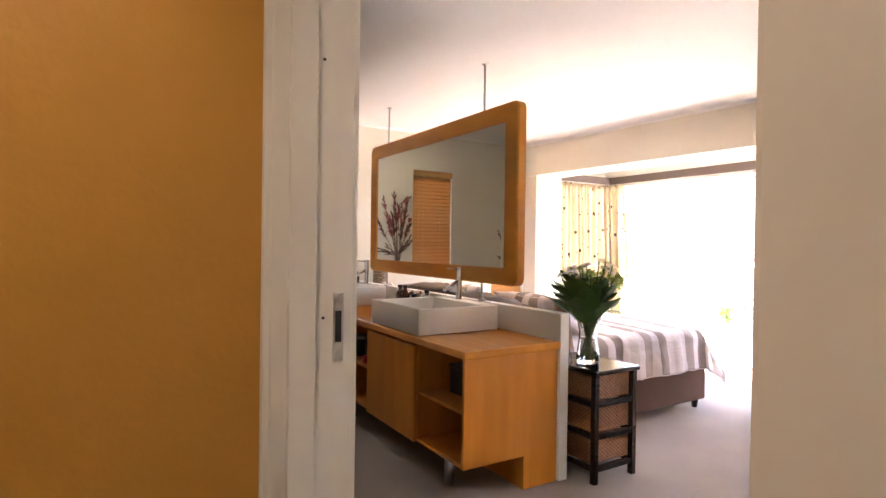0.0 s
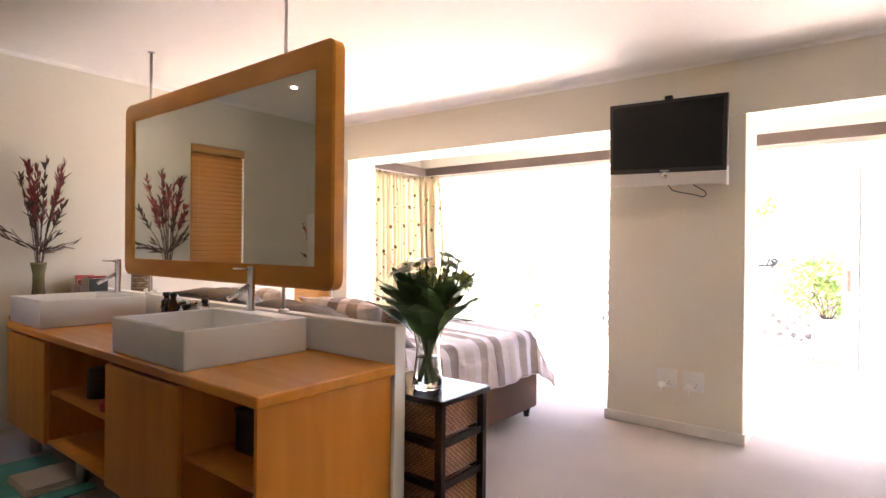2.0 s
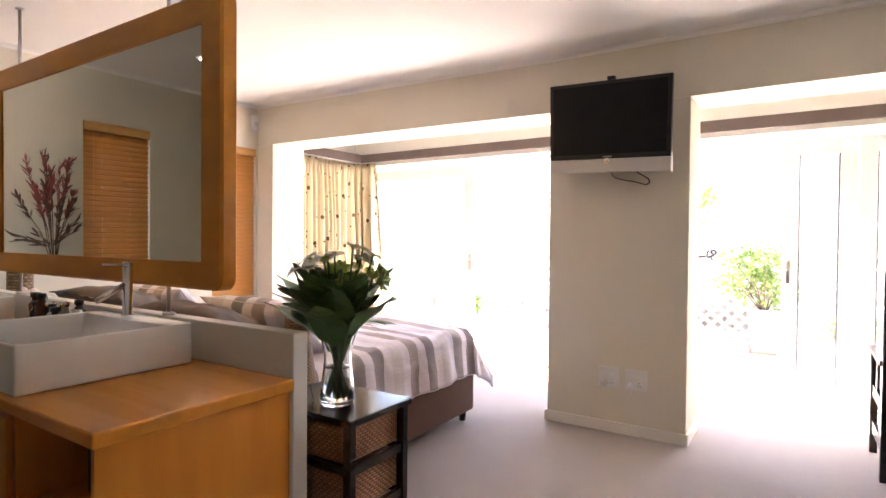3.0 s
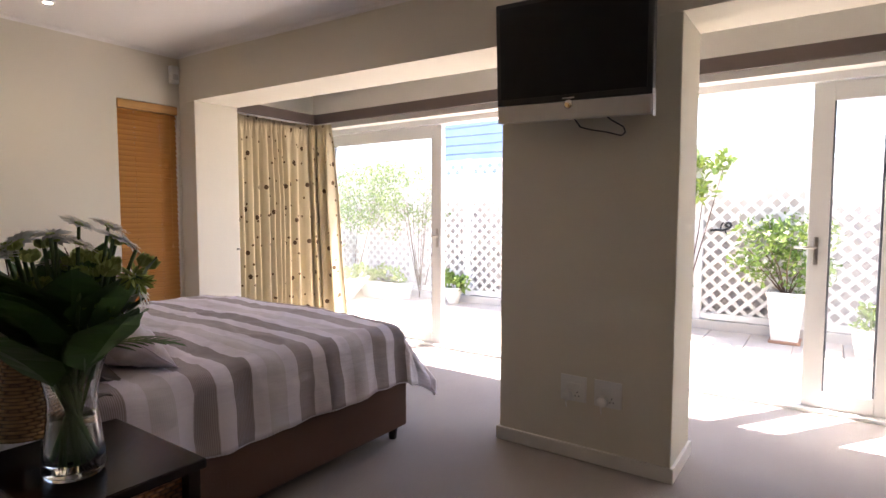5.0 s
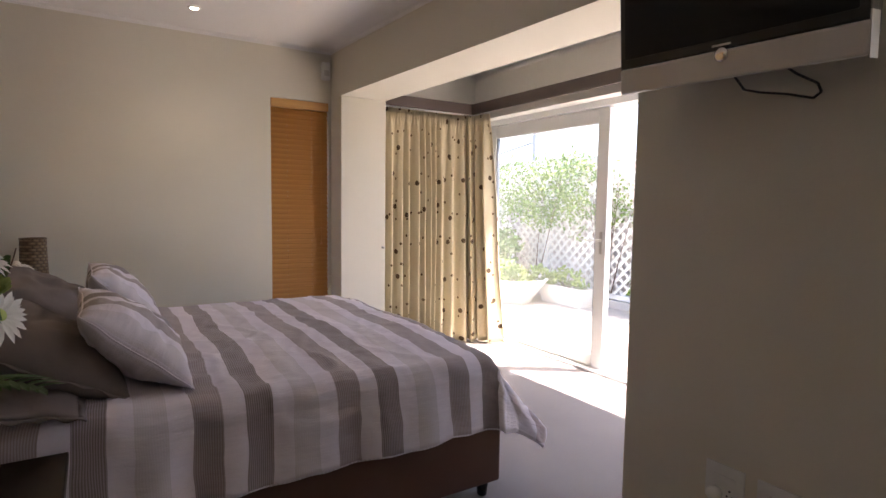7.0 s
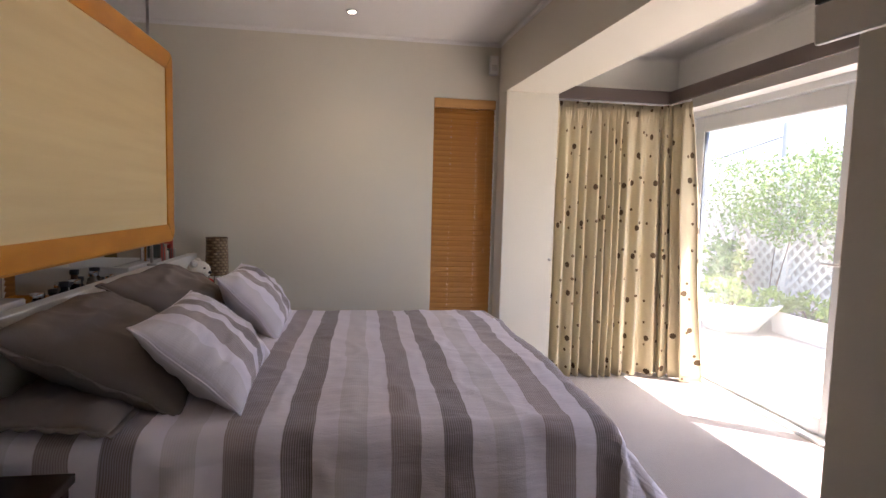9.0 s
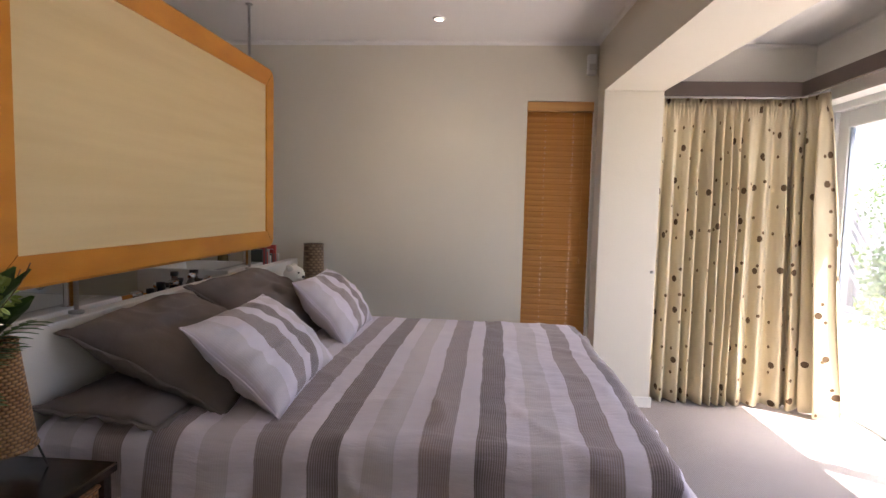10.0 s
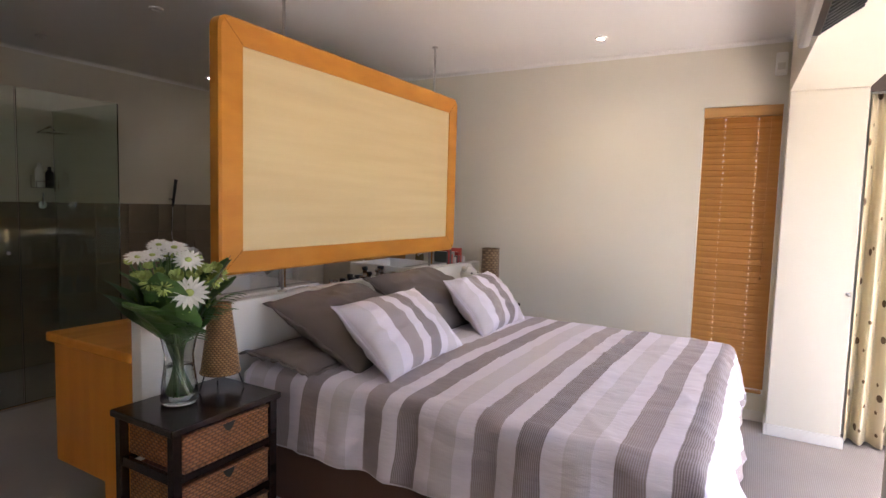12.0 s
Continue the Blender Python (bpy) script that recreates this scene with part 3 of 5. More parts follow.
def blind(name, x0, x1, label):
    b = thing(name, label, "blind", (x0 + x1) / 2, NORTH, WZ0)
    w = (x1 - x0) / 2
    h = WZ1 - WZ0
    part("headrail", box(bmesh.new(), -w + 0.003, w - 0.003, -0.012, 0.05, h - 0.072, h - 0.004, 0.004), BLINDH, b, "pale wooden headrail")
    n = 46
    pitch = (h - 0.11) / n
    # each slat has two small slots where the ladder cords pass
    slat = bmesh.new()
    cuts = [-w + 0.003, -w * 0.42 - 0.0022, -w * 0.42 + 0.0022, w * 0.42 - 0.0022, w * 0.42 + 0.0022, w - 0.003]
    for a, c in ((0, 1), (2, 3), (4, 5)):
        box(slat, cuts[a], cuts[c], -0.0016, 0.0016, -0.026, 0.026)
    for a in (1, 3):
        box(slat, cuts[a], cuts[a + 1], -0.0016, 0.0016, -0.026, -0.0035)
        box(slat, cuts[a], cuts[a + 1], -0.0016, 0.0016, 0.0035, 0.026)
    me = mesh_of("slat", slat, BLINDW)
    rng = random.Random(7)
    for i in range(n):
        s = new("slat", me)
        s.parent = b
        s.matrix_basis = pose(0, 0.026, 0.055 + pitch * (i + 0.2), -30 + rng.uniform(-3, 3), 0, 0)
    part("bottom_rail", box(bmesh.new(), -w + 0.012, w - 0.012, 0.008, 0.042, 0.008, 0.03, 0.004), BLINDW, b)
    for cx in (-w * 0.42, w * 0.42):
        bm = bmesh.new()
        rod(bm, (cx + 0.0042, 0.026, 0.03), (cx + 0.0042, 0.026, h - 0.07), 0.0008, 0.0008, 6)
        part("ladder_cord", bm, BLINDW, b, "thin tan cord")
    bm = bmesh.new()
    rod(bm, (w * 0.72, -0.004, h * 0.42), (w * 0.72, -0.004, h - 0.07), 0.001, 0.001, 6)
    lathe(bm, [(0, h * 0.42 - 0.03), (0.008, h * 0.42 - 0.025), (0.005, h * 0.42), (0, h * 0.42 + 0.004)], 10, w * 0.72, -0.004)
    part("pull_cord", bm, BLINDH, b, "cord with a wooden tassel")
    # timber window behind the blind
    win = tagged(thing("window_" + name[-1], "narrow white window behind the blind", "window", (x0 + x1) / 2, NORTH + 0.12, WZ0), kind="structure")
    bm = bmesh.new()
    box(bm, -w, -w + 0.04, 0, 0.05, 0, h)
    box(bm, w - 0.04, w, 0, 0.05, 0, h)
    box(bm, -w + 0.04, w - 0.04, 0, 0.05, 0, 0.04)
    box(bm, -w + 0.04, w - 0.04, 0, 0.05, h - 0.04, h)
    part("window_frame", bm, UPVC, win)
    pn = part("pane", boxes((-w + 0.04, w - 0.04, 0.022, 0.028, 0.04, h - 0.04)), PANE, win)
    pn.visible_shadow = False
    b.name = "wooden_blind"


blind("blind_1", *W1, "closed honey-brown wooden venetian blind in a narrow window")
blind("blind_2", *W2, "closed honey-brown wooden venetian blind beside the washstand")

# alarm sensor in the corner
al = thing("alarm_sensor", "small white plastic alarm sensor high in the corner", "alarm sensor", 6.205, NORTH, 2.357)
part("case", box(bmesh.new(), -0.035, 0.035, -0.052, -0.0, 0, 0.145, 0.014, 3), WHITEP, al)
part("lens", box(bmesh.new(), -0.022, 0.022, -0.056, -0.051, 0.03, 0.075, 0.004), mat("lens_film", (0.62, 0.6, 0.56), 0.4), al, "milky sensor lens")

# curtain tie-back hook on the reveal
bm = bmesh.new()
lathe(bm, [(0, 0), (0.012, 0), (0.012, 0.004), (0.004, 0.006), (0.004, 0.02), (0.009, 0.024), (0.009, 0.03), (0, 0.033)], 14)
hook = single("tieback_hook", bm, STEEL, "small steel curtain tie-back knob on the reveal", "hook", 6.64, NIB, 0.965)
hook.matrix_basis = pose(6.64, NIB, 0.965, 90, 0, 0)

# downlights; the corridor one is unseen and assumed
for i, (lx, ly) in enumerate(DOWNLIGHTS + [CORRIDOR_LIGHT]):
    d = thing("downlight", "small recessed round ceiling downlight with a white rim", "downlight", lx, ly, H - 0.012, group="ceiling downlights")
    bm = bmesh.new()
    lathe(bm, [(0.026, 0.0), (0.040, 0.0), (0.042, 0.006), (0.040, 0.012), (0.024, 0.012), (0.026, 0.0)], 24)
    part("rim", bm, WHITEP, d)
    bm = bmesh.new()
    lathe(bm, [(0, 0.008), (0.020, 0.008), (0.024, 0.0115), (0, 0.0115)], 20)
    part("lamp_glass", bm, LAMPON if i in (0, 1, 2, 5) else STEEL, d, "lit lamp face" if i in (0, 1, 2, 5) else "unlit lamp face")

# bed
BX0, BX1, BY0, BY1 = 4.045, 6.085, 3.70, 5.60
bed = thing("bed", "double bed with a brown suede base on dark feet", "bed", BX0, BY0, 0)
L, W = BX1 - BX0, BY1 - BY0
part("base", box(bmesh.new(), 0, L, 0, W, 0.075, 0.40, 0.018, 3), SUEDE, bed, "brown suede covered bed base")
part("mattress", box(bmesh.new(), 0.0, L - 0.02, 0.01, W - 0.01, 0.40, 0.64, 0.05, 4), MATTR, bed, "pale mattress")
for fx, fy in ((L - 0.06, 0.06), (L - 0.06, W - 0.06), (0.08, 0.06), (0.08, W - 0.06), (L / 2, 0.06), (L / 2, W - 0.06)):
    bm = bmesh.new()
    lathe(bm, [(0, 0), (0.022, 0), (0.03, 0.075), (0, 0.075)], 14, fx, fy)
    part("foot", bm, DARKW, bed)


def duvet():
    bm = bmesh.new()
    uvl = bm.loops.layers.uv.new("UVMap")
    x_edge, y_lo, y_hi = 6.0, 3.775, 5.585
    fall_x, fall_s, fall_n = 0.37, 0.365, 0.36
    u0, u1 = 4.09, x_edge + fall_x
    v0, v1 = y_lo - fall_s, y_hi + fall_n
    nu, nv = 150, 150
    grid = []
    for i in range(nu + 1):
        u = u0 + (u1 - u0) * i / nu
        row = []
        for j in range(nv + 1):
            v = v0 + (v1 - v0) * j / nv
            dx = max(0, u - x_edge)
            dy = max(0, y_lo - v, v - y_hi)
            sgn = -1 if v < y_lo else 1
            hang = math.hypot(dx, dy)
            # rounded shoulder, then a slightly flaring fall
            r = 0.075
            def out(d, flare=0.10):
                return r * math.sin(min(d / r, math.pi / 2)) * 0.9 + max(0, d - r * 1.57) * flare
            def drop(d):
                a = min(d / r, math.pi / 2)
                return r * (1 - math.cos(a)) + max(0, d - r * 1.57) * 0.985
            ripple = 0.0
            if hang > 0.05:
                along = u if dy > dx else v
                ripple = 0.014 * min(1, (hang - 0.05) * 5) * (math.sin(along * 17 + 2.2 * math.sin(along * 5)) + 0.5 * math.sin(along * 31 + 1.0))
            n1 = noise.noise(Vector((u * 2.2, v * 2.2, 3.1)))
            n2 = noise.noise(Vector((u * 6.5, v * 4.0, 8.7)))
            n3 = noise.noise(Vector((u * 16, v * 11, 1.7)))
            n4 = noise.noise(Vector((u * 30, v * 24, 6.1)))
            # fine creases: narrow ridges in two directions
            w1 = 1 - min(1, 7 * abs(noise.noise(Vector((u * 3.1 + v * 1.6, v * 2.4 - u * 0.7, 4.4)))))
            w2 = 1 - min(1, 8 * abs(noise.noise(Vector((u * 1.5 - v * 3.6, v * 2.0 + u * 2.2, 9.2)))))
            crease = 0.007 * w1 ** 1.5 + 0.005 * w2 ** 1.5 + 0.002 * n4
            x = min(u, x_edge) + out(dx, 0.19 + 0.35 * max(0, min(1, (4.35 - v) / 0.5)) + 0.27 * max(0, min(1, (4.9 - v) / 1.1)) + 0.25 * min(1, dy * 4) * (v < y_lo)) + (ripple * 1.0 if dx > dy else 0) + 0.012 * n1
            y = min(max(v, y_lo), y_hi) + sgn * out(dy) + (ripple * sgn if dy >= dx else 0) + 0.010 * n2 * 0.6
            crown = 0.022 * (1 - ((v - 4.68) / 0.92) ** 2) if y_lo <= v <= y_hi else 0.0
            top = 0.662 + max(0, crown) + 0.010 * n1 + 0.006 * n2 + 0.004 * n3 + crease
            x += 0.006 * n3 + (0.9 * crease if dx > 0.03 else 0)
            y += sgn * 0.9 * crease if dy > 0.03 else 0
            z = max(0.18, top - drop(hang) * (1 + 0.03 * n1))
            row.append((bm.verts.new((x, y, z)), u, v))
        grid.append(row)
    for i in range(nu):
        for j in range(nv):
            q = (grid[i][j], grid[i + 1][j], grid[i + 1][j + 1], grid[i][j + 1])
            f = bm.faces.new([a[0] for a in q])
            f.smooth = True
            for lp, a in zip(f.loops, q):
                lp[uvl].uv = (a[1] + 0.016 * (5.5 - a[2]) + 0.01 * noise.noise(Vector((a[1] * 2, a[2] * 1.2, 5))), a[2])
    for vtx in bm.verts:
        vtx.co -= Vector((BX0, BY0, 0))
    rims = [[grid[nu][j][0].co.copy() for j in range(nv + 1)], [grid[i][0][0].co.copy() for i in range(nu + 1)], [grid[i][nv][0].co.copy() for i in range(nu + 1)]]
    d = thing("duvet", "white cotton duvet with woven taupe stripes spread over the bed", "duvet", BX0, BY0, 0)
    ob = part("cover", bm, STRIPE, d)
    s = ob.modifiers.new("thick", "SOLIDIFY")
    s.thickness, s.offset = 0.016, 0.0
    # sewn hems along the three hanging edges
    def edge(vs):
        hem = bmesh.new()
        tube(hem, vs, 0.0085, 6)
        part("hem", hem, HEMC, d)
    edge(rims[0])
    edge(rims[1])
    edge(rims[2])
    return d


duvet()


def pillow(name, label, w, h, t, material, x, y, z, rx, ry, rz, flange=0.0, group="", period=1.0, seed=1):
    """A stuffed pillow: w along its x, h along its y, with pinched corners and a sewn edge."""
    p = thing(name, label, "pillow" if "pillow" in name else "cushion", x, y, z, 0, group)
    p.matrix_basis = pose(x, y, z, rx, ry, rz)
    n = 48
    bm = bmesh.new()
    uvl = bm.loops.layers.uv.new("UVMap")
    sides = []
    for sg in (1, -1):
        g = []
        for i in range(n + 1):
            a = -1 + 2 * i / n
            row = []
            for j in range(n + 1):
                b = -1 + 2 * j / n
                body = max(0, (1 - abs(a) ** 2.4)) ** 0.55 * max(0, (1 - abs(b) ** 2.4)) ** 0.55
                pull = 1 - 0.07 * (1 - abs(b) ** 2) * abs(a) ** 3
                pull2 = 1 - 0.07 * (1 - abs(a) ** 2) * abs(b) ** 3
                nz = noise.noise(Vector((a * 1.6 + seed * 3, b * 1.6, sg))) * 0.2 + noise.noise(Vector((a * 4 + seed, b * 4, sg * 2))) * 0.14 + 0.10 * (1 - min(1, 6 * abs(noise.noise(Vector((a * 2.2 + b * 1.1 + seed, b * 1.8 - a, sg * 3))))))
                zz = sg * t / 2 * body * (1 + nz) + 0.012 * noise.noise(Vector((a * 2.5, b * 2.5, seed)))
                if sg == -1 and (i in (0, n) or j in (0, n)):
                    row.append(sides[0][i][j])
                else:
                    row.append(bm.verts.new((a * w / 2 * pull, b * h / 2 * pull2, zz)))
            g.append(row)
        sides.append(g)
        for i in range(n):
            for j in range(n):
                q = ((i, j), (i + 1, j), (i + 1, j + 1), (i, j + 1))
                f = bm.faces.new([g[c][d] for c, d in (q if sg == 1 else q[::-1])])
                f.smooth = True
                for lp, (c, d) in zip(f.loops, q if sg == 1 else q[::-1]):
                    lp[uvl].uv = (c / n * w, d / n * h)
    g = sides[0]
    rim = [g[i][0].co.copy() for i in range(n + 1)] + [g[n][j].co.copy() for j in range(1, n + 1)] + [g[i][n].co.copy() for i in range(n - 1, -1, -1)] + [g[0][j].co.copy() for j in range(n - 1, -1, -1)]
    part("cover", bm, material, p)
    bm = bmesh.new()
    if flange:
        m = len(rim)
        vs = [(bm.verts.new(q), bm.verts.new(Vector((q.x * (1 + flange / (w / 2)), q.y * (1 + flange / (h / 2)), q.z + 0.006 * math.sin(k * 0.9) - 0.004)))) for k, q in enumerate(rim[:-1])]
        for k in range(len(vs)):
            a, b = vs[k], vs[(k + 1) % len(vs)]
            bm.faces.new((a[0], b[0], b[1], a[1])).smooth = True
        ob = part("flange", bm, material, p)
        s = ob.modifiers.new("thick", "SOLIDIFY")
        s.thickness = 0.004
    else:
        tube(bm, rim, 0.003, 6)
        part("piping", bm, material, p)
    return p


# x of a pillow runs along the bed's width once it leans on the half wall
pillow("bed_pillow", "plump taupe cotton pillow leaning on the white half wall", 0.75, 0.62, 0.26, GREYC, 4.325, 4.235, 0.800, 26, 0, 94, 0.012, "taupe pillows", seed=1)
pillow("bed_pillow", "plump taupe cotton pillow leaning on the white half wall", 0.76, 0.58, 0.24, GREYC, 4.335, 4.99, 0.835, 30, 0, 90, 0.012, "taupe pillows", seed=2)
pillow("striped_cushion", "small white cushion with grey woven stripes propped on pillows", 0.71, 0.44, 0.20, STRIPE2, 4.646, 4.20, 0.822, 41, 0, 91, 0, "striped cushions", seed=3)
pillow("striped_cushion", "small white cushion with grey woven stripes propped on pillows", 0.665, 0.42, 0.20, STRIPE2, 4.654, 5.142, 0.830, 47, 0, 91, 0, "striped cushions", seed=4)
pillow("sham_pillow", "flat crumpled taupe pillow lying under the others", 0.70, 0.42, 0.075, GREYC, 4.285, 4.06, 0.705, 4, 0, 88, 0.02, "", seed=5)


# half wall behind the bed
structure("half_wall", boxes((3.965, 4.032, 3.232, NORTH, 0, 0.961), bevel=0.006), PLASTER, "low white painted half wall between bed and washstand", "half wall")

# hanging mirror panel
mp = thing("hanging_mirror", "beech-framed mirror with pale veneer back hung on steel rods", "mirror", 3.985, 4.727, 1.086)
FW, FH, FB = 1.112, 1.182, 0.129
bm = bmesh.new()


def rounded(w0, z0, z1, r, n=6):
    pts = []
    for cx, cz, a0 in ((w0 - r, z0 + r, -90), (w0 - r, z1 - r, 0), (-w0 + r, z1 - r, 90), (-w0 + r, z0 + r, 180)):
        for k in range(n + 1):
            a = radians(a0 + 90 * k / n)
            pts.append((cx + r * math.cos(a), cz + r * math.sin(a)))
    return pts


outer = rounded(FW, 0, FH, 0.055)
inner = rounded(FW - FB, FB * 0.85, FH - FB * 0.93, 0.004)
prof = []
for dx, ins in ((-0.038, 0.012), (-0.028, 0.0), (0.028, 0.0), (0.038, 0.012)):
    prof.append([bm.verts.new((dx, y * (1 - ins / FW), (z - FH / 2) * (1 - ins / (FH / 2)) + FH / 2)) for y, z in outer])
inn = [[bm.verts.new((dx, y, z)) for y, z in inner] for dx in (-0.038, 0.038)]
N = len(outer)
for a, b in list(zip(prof, prof[1:])) + [(prof[3], inn[1]), (inn[1], inn[0]), (inn[0], prof[0])]:
    for i in range(N):
        j = (i + 1) % N
        bm.faces.new((a[i], a[j], b[j], b[i]))
part("frame", bm, BEECH, mp, "rounded beech frame")
gi, gz0, gz1 = FW - FB + 0.004, FB * 0.85 - 0.004, FH - FB * 0.93 + 0.004
part("mirror_glass", boxes((-0.028, -0.020, -gi, gi, gz0, gz1)), MIRROR, mp, "silvered mirror glass")
part("back_panel", boxes((0.020, 0.030, -gi, gi, gz0, gz1)), VENEER, mp, "pale straw-coloured veneer back panel")
bm = bmesh.new()
for q in ((-gi, gi, gz0, gz0 + 0.006), (-gi, gi, gz1 - 0.006, gz1), (-gi, -gi + 0.006, gz0, gz1), (gi - 0.006, gi, gz0, gz1)):
    box(bm, -0.034, -0.027, q[0], q[1], q[2], q[3])
part("mirror_bead", bm, MAPLE, mp)
for sy in (-1, 1):
    for sz in (-1, 1):
        a = Vector((0.0382, sy * (FW - FB), FH / 2 + sz * (FH / 2 - FB * 0.89)))
        b = Vector((0.0382, sy * (FW - 0.03), FH / 2 + sz * (FH / 2 - 0.022)))
        bm = bmesh.new()
        rod(bm, a, b, 0.0008, 0.0008, 4)
        part("mitre_joint", bm, DARKW, mp)
for ry in (-0.695, 0.80):
    bm = bmesh.new()
    rod(bm, (0, ry, -0.125), (0, ry, H - 1.086), 0.0085, 0.0085, 12)
    up = part("hanging_rod", bm, STEEL, mp, "slim steel rod from ceiling to half wall")
    bm = bmesh.new()
    lathe(bm, [(0, -0.125), (0.026, -0.125), (0.026, -0.115), (0.012, -0.111), (0, -0.111)], 18, 0, ry)
    part("rod_plate", bm, STEEL, up)
    bm = bmesh.new()
    lathe(bm, [(0, H - 1.086 - 0.008), (0.022, H - 1.086 - 0.008), (0.022, H - 1.0861), (0, H - 1.0861)], 18, 0, ry)
    part("ceiling_plate", bm, STEEL, up)

# washstand: units under one worktop
VX0, VX1 = 3.32, 3.963
van = thing("washstand_cabinet", "wall-length maple veneer washstand with doors and open shelves", "cabinet", VX0, 3.250, 0)
D = VX1 - VX0
Y = [0.0, 0.50, 1.183, 1.996, 2.66]
Z0, Z1 = 0.186, 0.757
T = 0.018
part("end_panel", boxes((0, D, 0, T, Z0, Z1), (0.40, D, 0, T, 0, Z0)), MAPLE, van)
part("plinth_back", boxes((0.40, 0.42, T, Y[4], 0, Z0)), MAPLE, van)
part("bottom_panel", boxes((0.003, D, T, Y[4], Z0, Z0 + T)), MAPLE, van)
part("back_panel", boxes((0.46, 0.475, T, Y[4] - T, Z0 + T, Z1)), MAPLE, van)
part("end_panel", boxes((0, D, Y[4] - T, Y[4], Z0, Z1)), MAPLE, van)
for yy in Y[1:4]:
    part("divider", boxes((0.004, 0.46, yy - T / 2, yy + T / 2, Z0 + T, Z1)), MAPLE, van)
for a, b in ((Y[0] + T, Y[1] - T / 2), (Y[2] + T / 2, Y[3] - T / 2)):
    part("shelf", boxes((0.012, 0.46, a, b, 0.462, 0.480)), MAPLE, van)
for a, b in ((Y[1], Y[2]), (Y[3], Y[4])):
    part("cabinet_door", box(bmesh.new(), -0.017, 0.001, a + 0.003, b - 0.003, Z0 - 0.004, Z1 - 0.012, 0.002), MAPLE, van)
for lx, ly in ((0.09, 0.27), (0.09, 1.75), (0.09, 2.50)):
    bm = bmesh.new()
    lathe(bm, [(0, 0), (0.03, 0), (0.03, Z0), (0, Z0)], 20, lx, ly)
    part("leg", bm, STEEL, van, "round brushed steel leg")
top = thing("worktop", "honey maple washstand worktop with a rounded edge", "worktop", 3.300, 3.222, 0.759)
part("board", box(bmesh.new(), 0, 0.663, 0, 2.72, 0, 0.044, 0.009, 3), MAPLE_TOP, top)
part("end_board", box(bmesh.new(), 0.10, 0.663, 2.721, 3.07, 0, 0.044, 0.004), MAPLE_TOP, top)


def basin(y0, y1, label):
    b = thing("basin", label, "basin", 3.32, y0, 0.804, group="washstand basins")
    w, d, h = y1 - y0, 0.588, 0.159
    bm = bmesh.new()
    # outer block with a sunken bowl and a tap ledge at the back
    o = [(0, 0), (d, 0), (d, w), (0, w)]
    i1 = [(0.022, 0.022), (d - 0.10, 0.022), (d - 0.10, w - 0.022), (0.022, w - 0.022)]
    i2 = [(0.06, 0.06), (d - 0.14, 0.06), (d - 0.14, w - 0.06), (0.06, w - 0.06)]
    rings = [[bm.verts.new((x, y, z)) for x, y in pts] for pts, z in ((o, 0.0), (o, h), (i1, h), (i2, 0.045))]
    for a, c in zip(rings, rings[1:]):
        for k in range(4):
            bm.faces.new((a[k], a[(k + 1) % 4], c[(k + 1) % 4], c[k]))
    bm.faces.new(rings[3])
    bm.faces.new(rings[0][::-1])
    bmesh.ops.bevel(bm, geom=[e for e in bm.edges], offset=0.007, segments=3, profile=0.5, affect="EDGES")
    for f in bm.faces:
        f.smooth = True
    part("bowl", bm, CERAMIC, b)
    bm = bmesh.new()
    lathe(bm, [(0, 0.046), (0.022, 0.046), (0.022, 0.052), (0, 0.053)], 18, 0.22, w / 2)
    part("waste", bm, CHROME, b, "chrome waste ring")
    t = thing("basin_mixer_tap", "tall chrome basin mixer tap with a slanting spout", "tap", 3.32 + d - 0.04, (y0 + y1) / 2 + 0.07, 0.804 + h, group="washstand taps")
    bm = bmesh.new()
    lathe(bm, [(0, 0), (0.026, 0), (0.026, 0.004), (0.0195, 0.006), (0.0195, 0.205), (0.018, 0.208), (0, 0.208)], 22)
    part("body", bm, CHROME, t)
    bm = bmesh.new()
    rod(bm, (-0.012, 0, 0.13), (-0.125, 0, 0.068), 0.0125, 0.0125, 16)
    part("spout", bm, CHROME, t)
    bm = bmesh.new()
    rod(bm, (0.005, 0, 0.214), (-0.10, 0, 0.218), 0.0055, 0.0045, 10)
    lathe(bm, [(0, 0.208), (0.0195, 0.209), (0.0195, 0.224), (0.016, 0.228), (0, 0.228)], 22)
    part("lever", bm, CHROME, t)


basin(3.742, 4.405, "square white ceramic counter basin on the worktop")
basin(5.395, 5.935, "square white ceramic counter basin on the worktop")


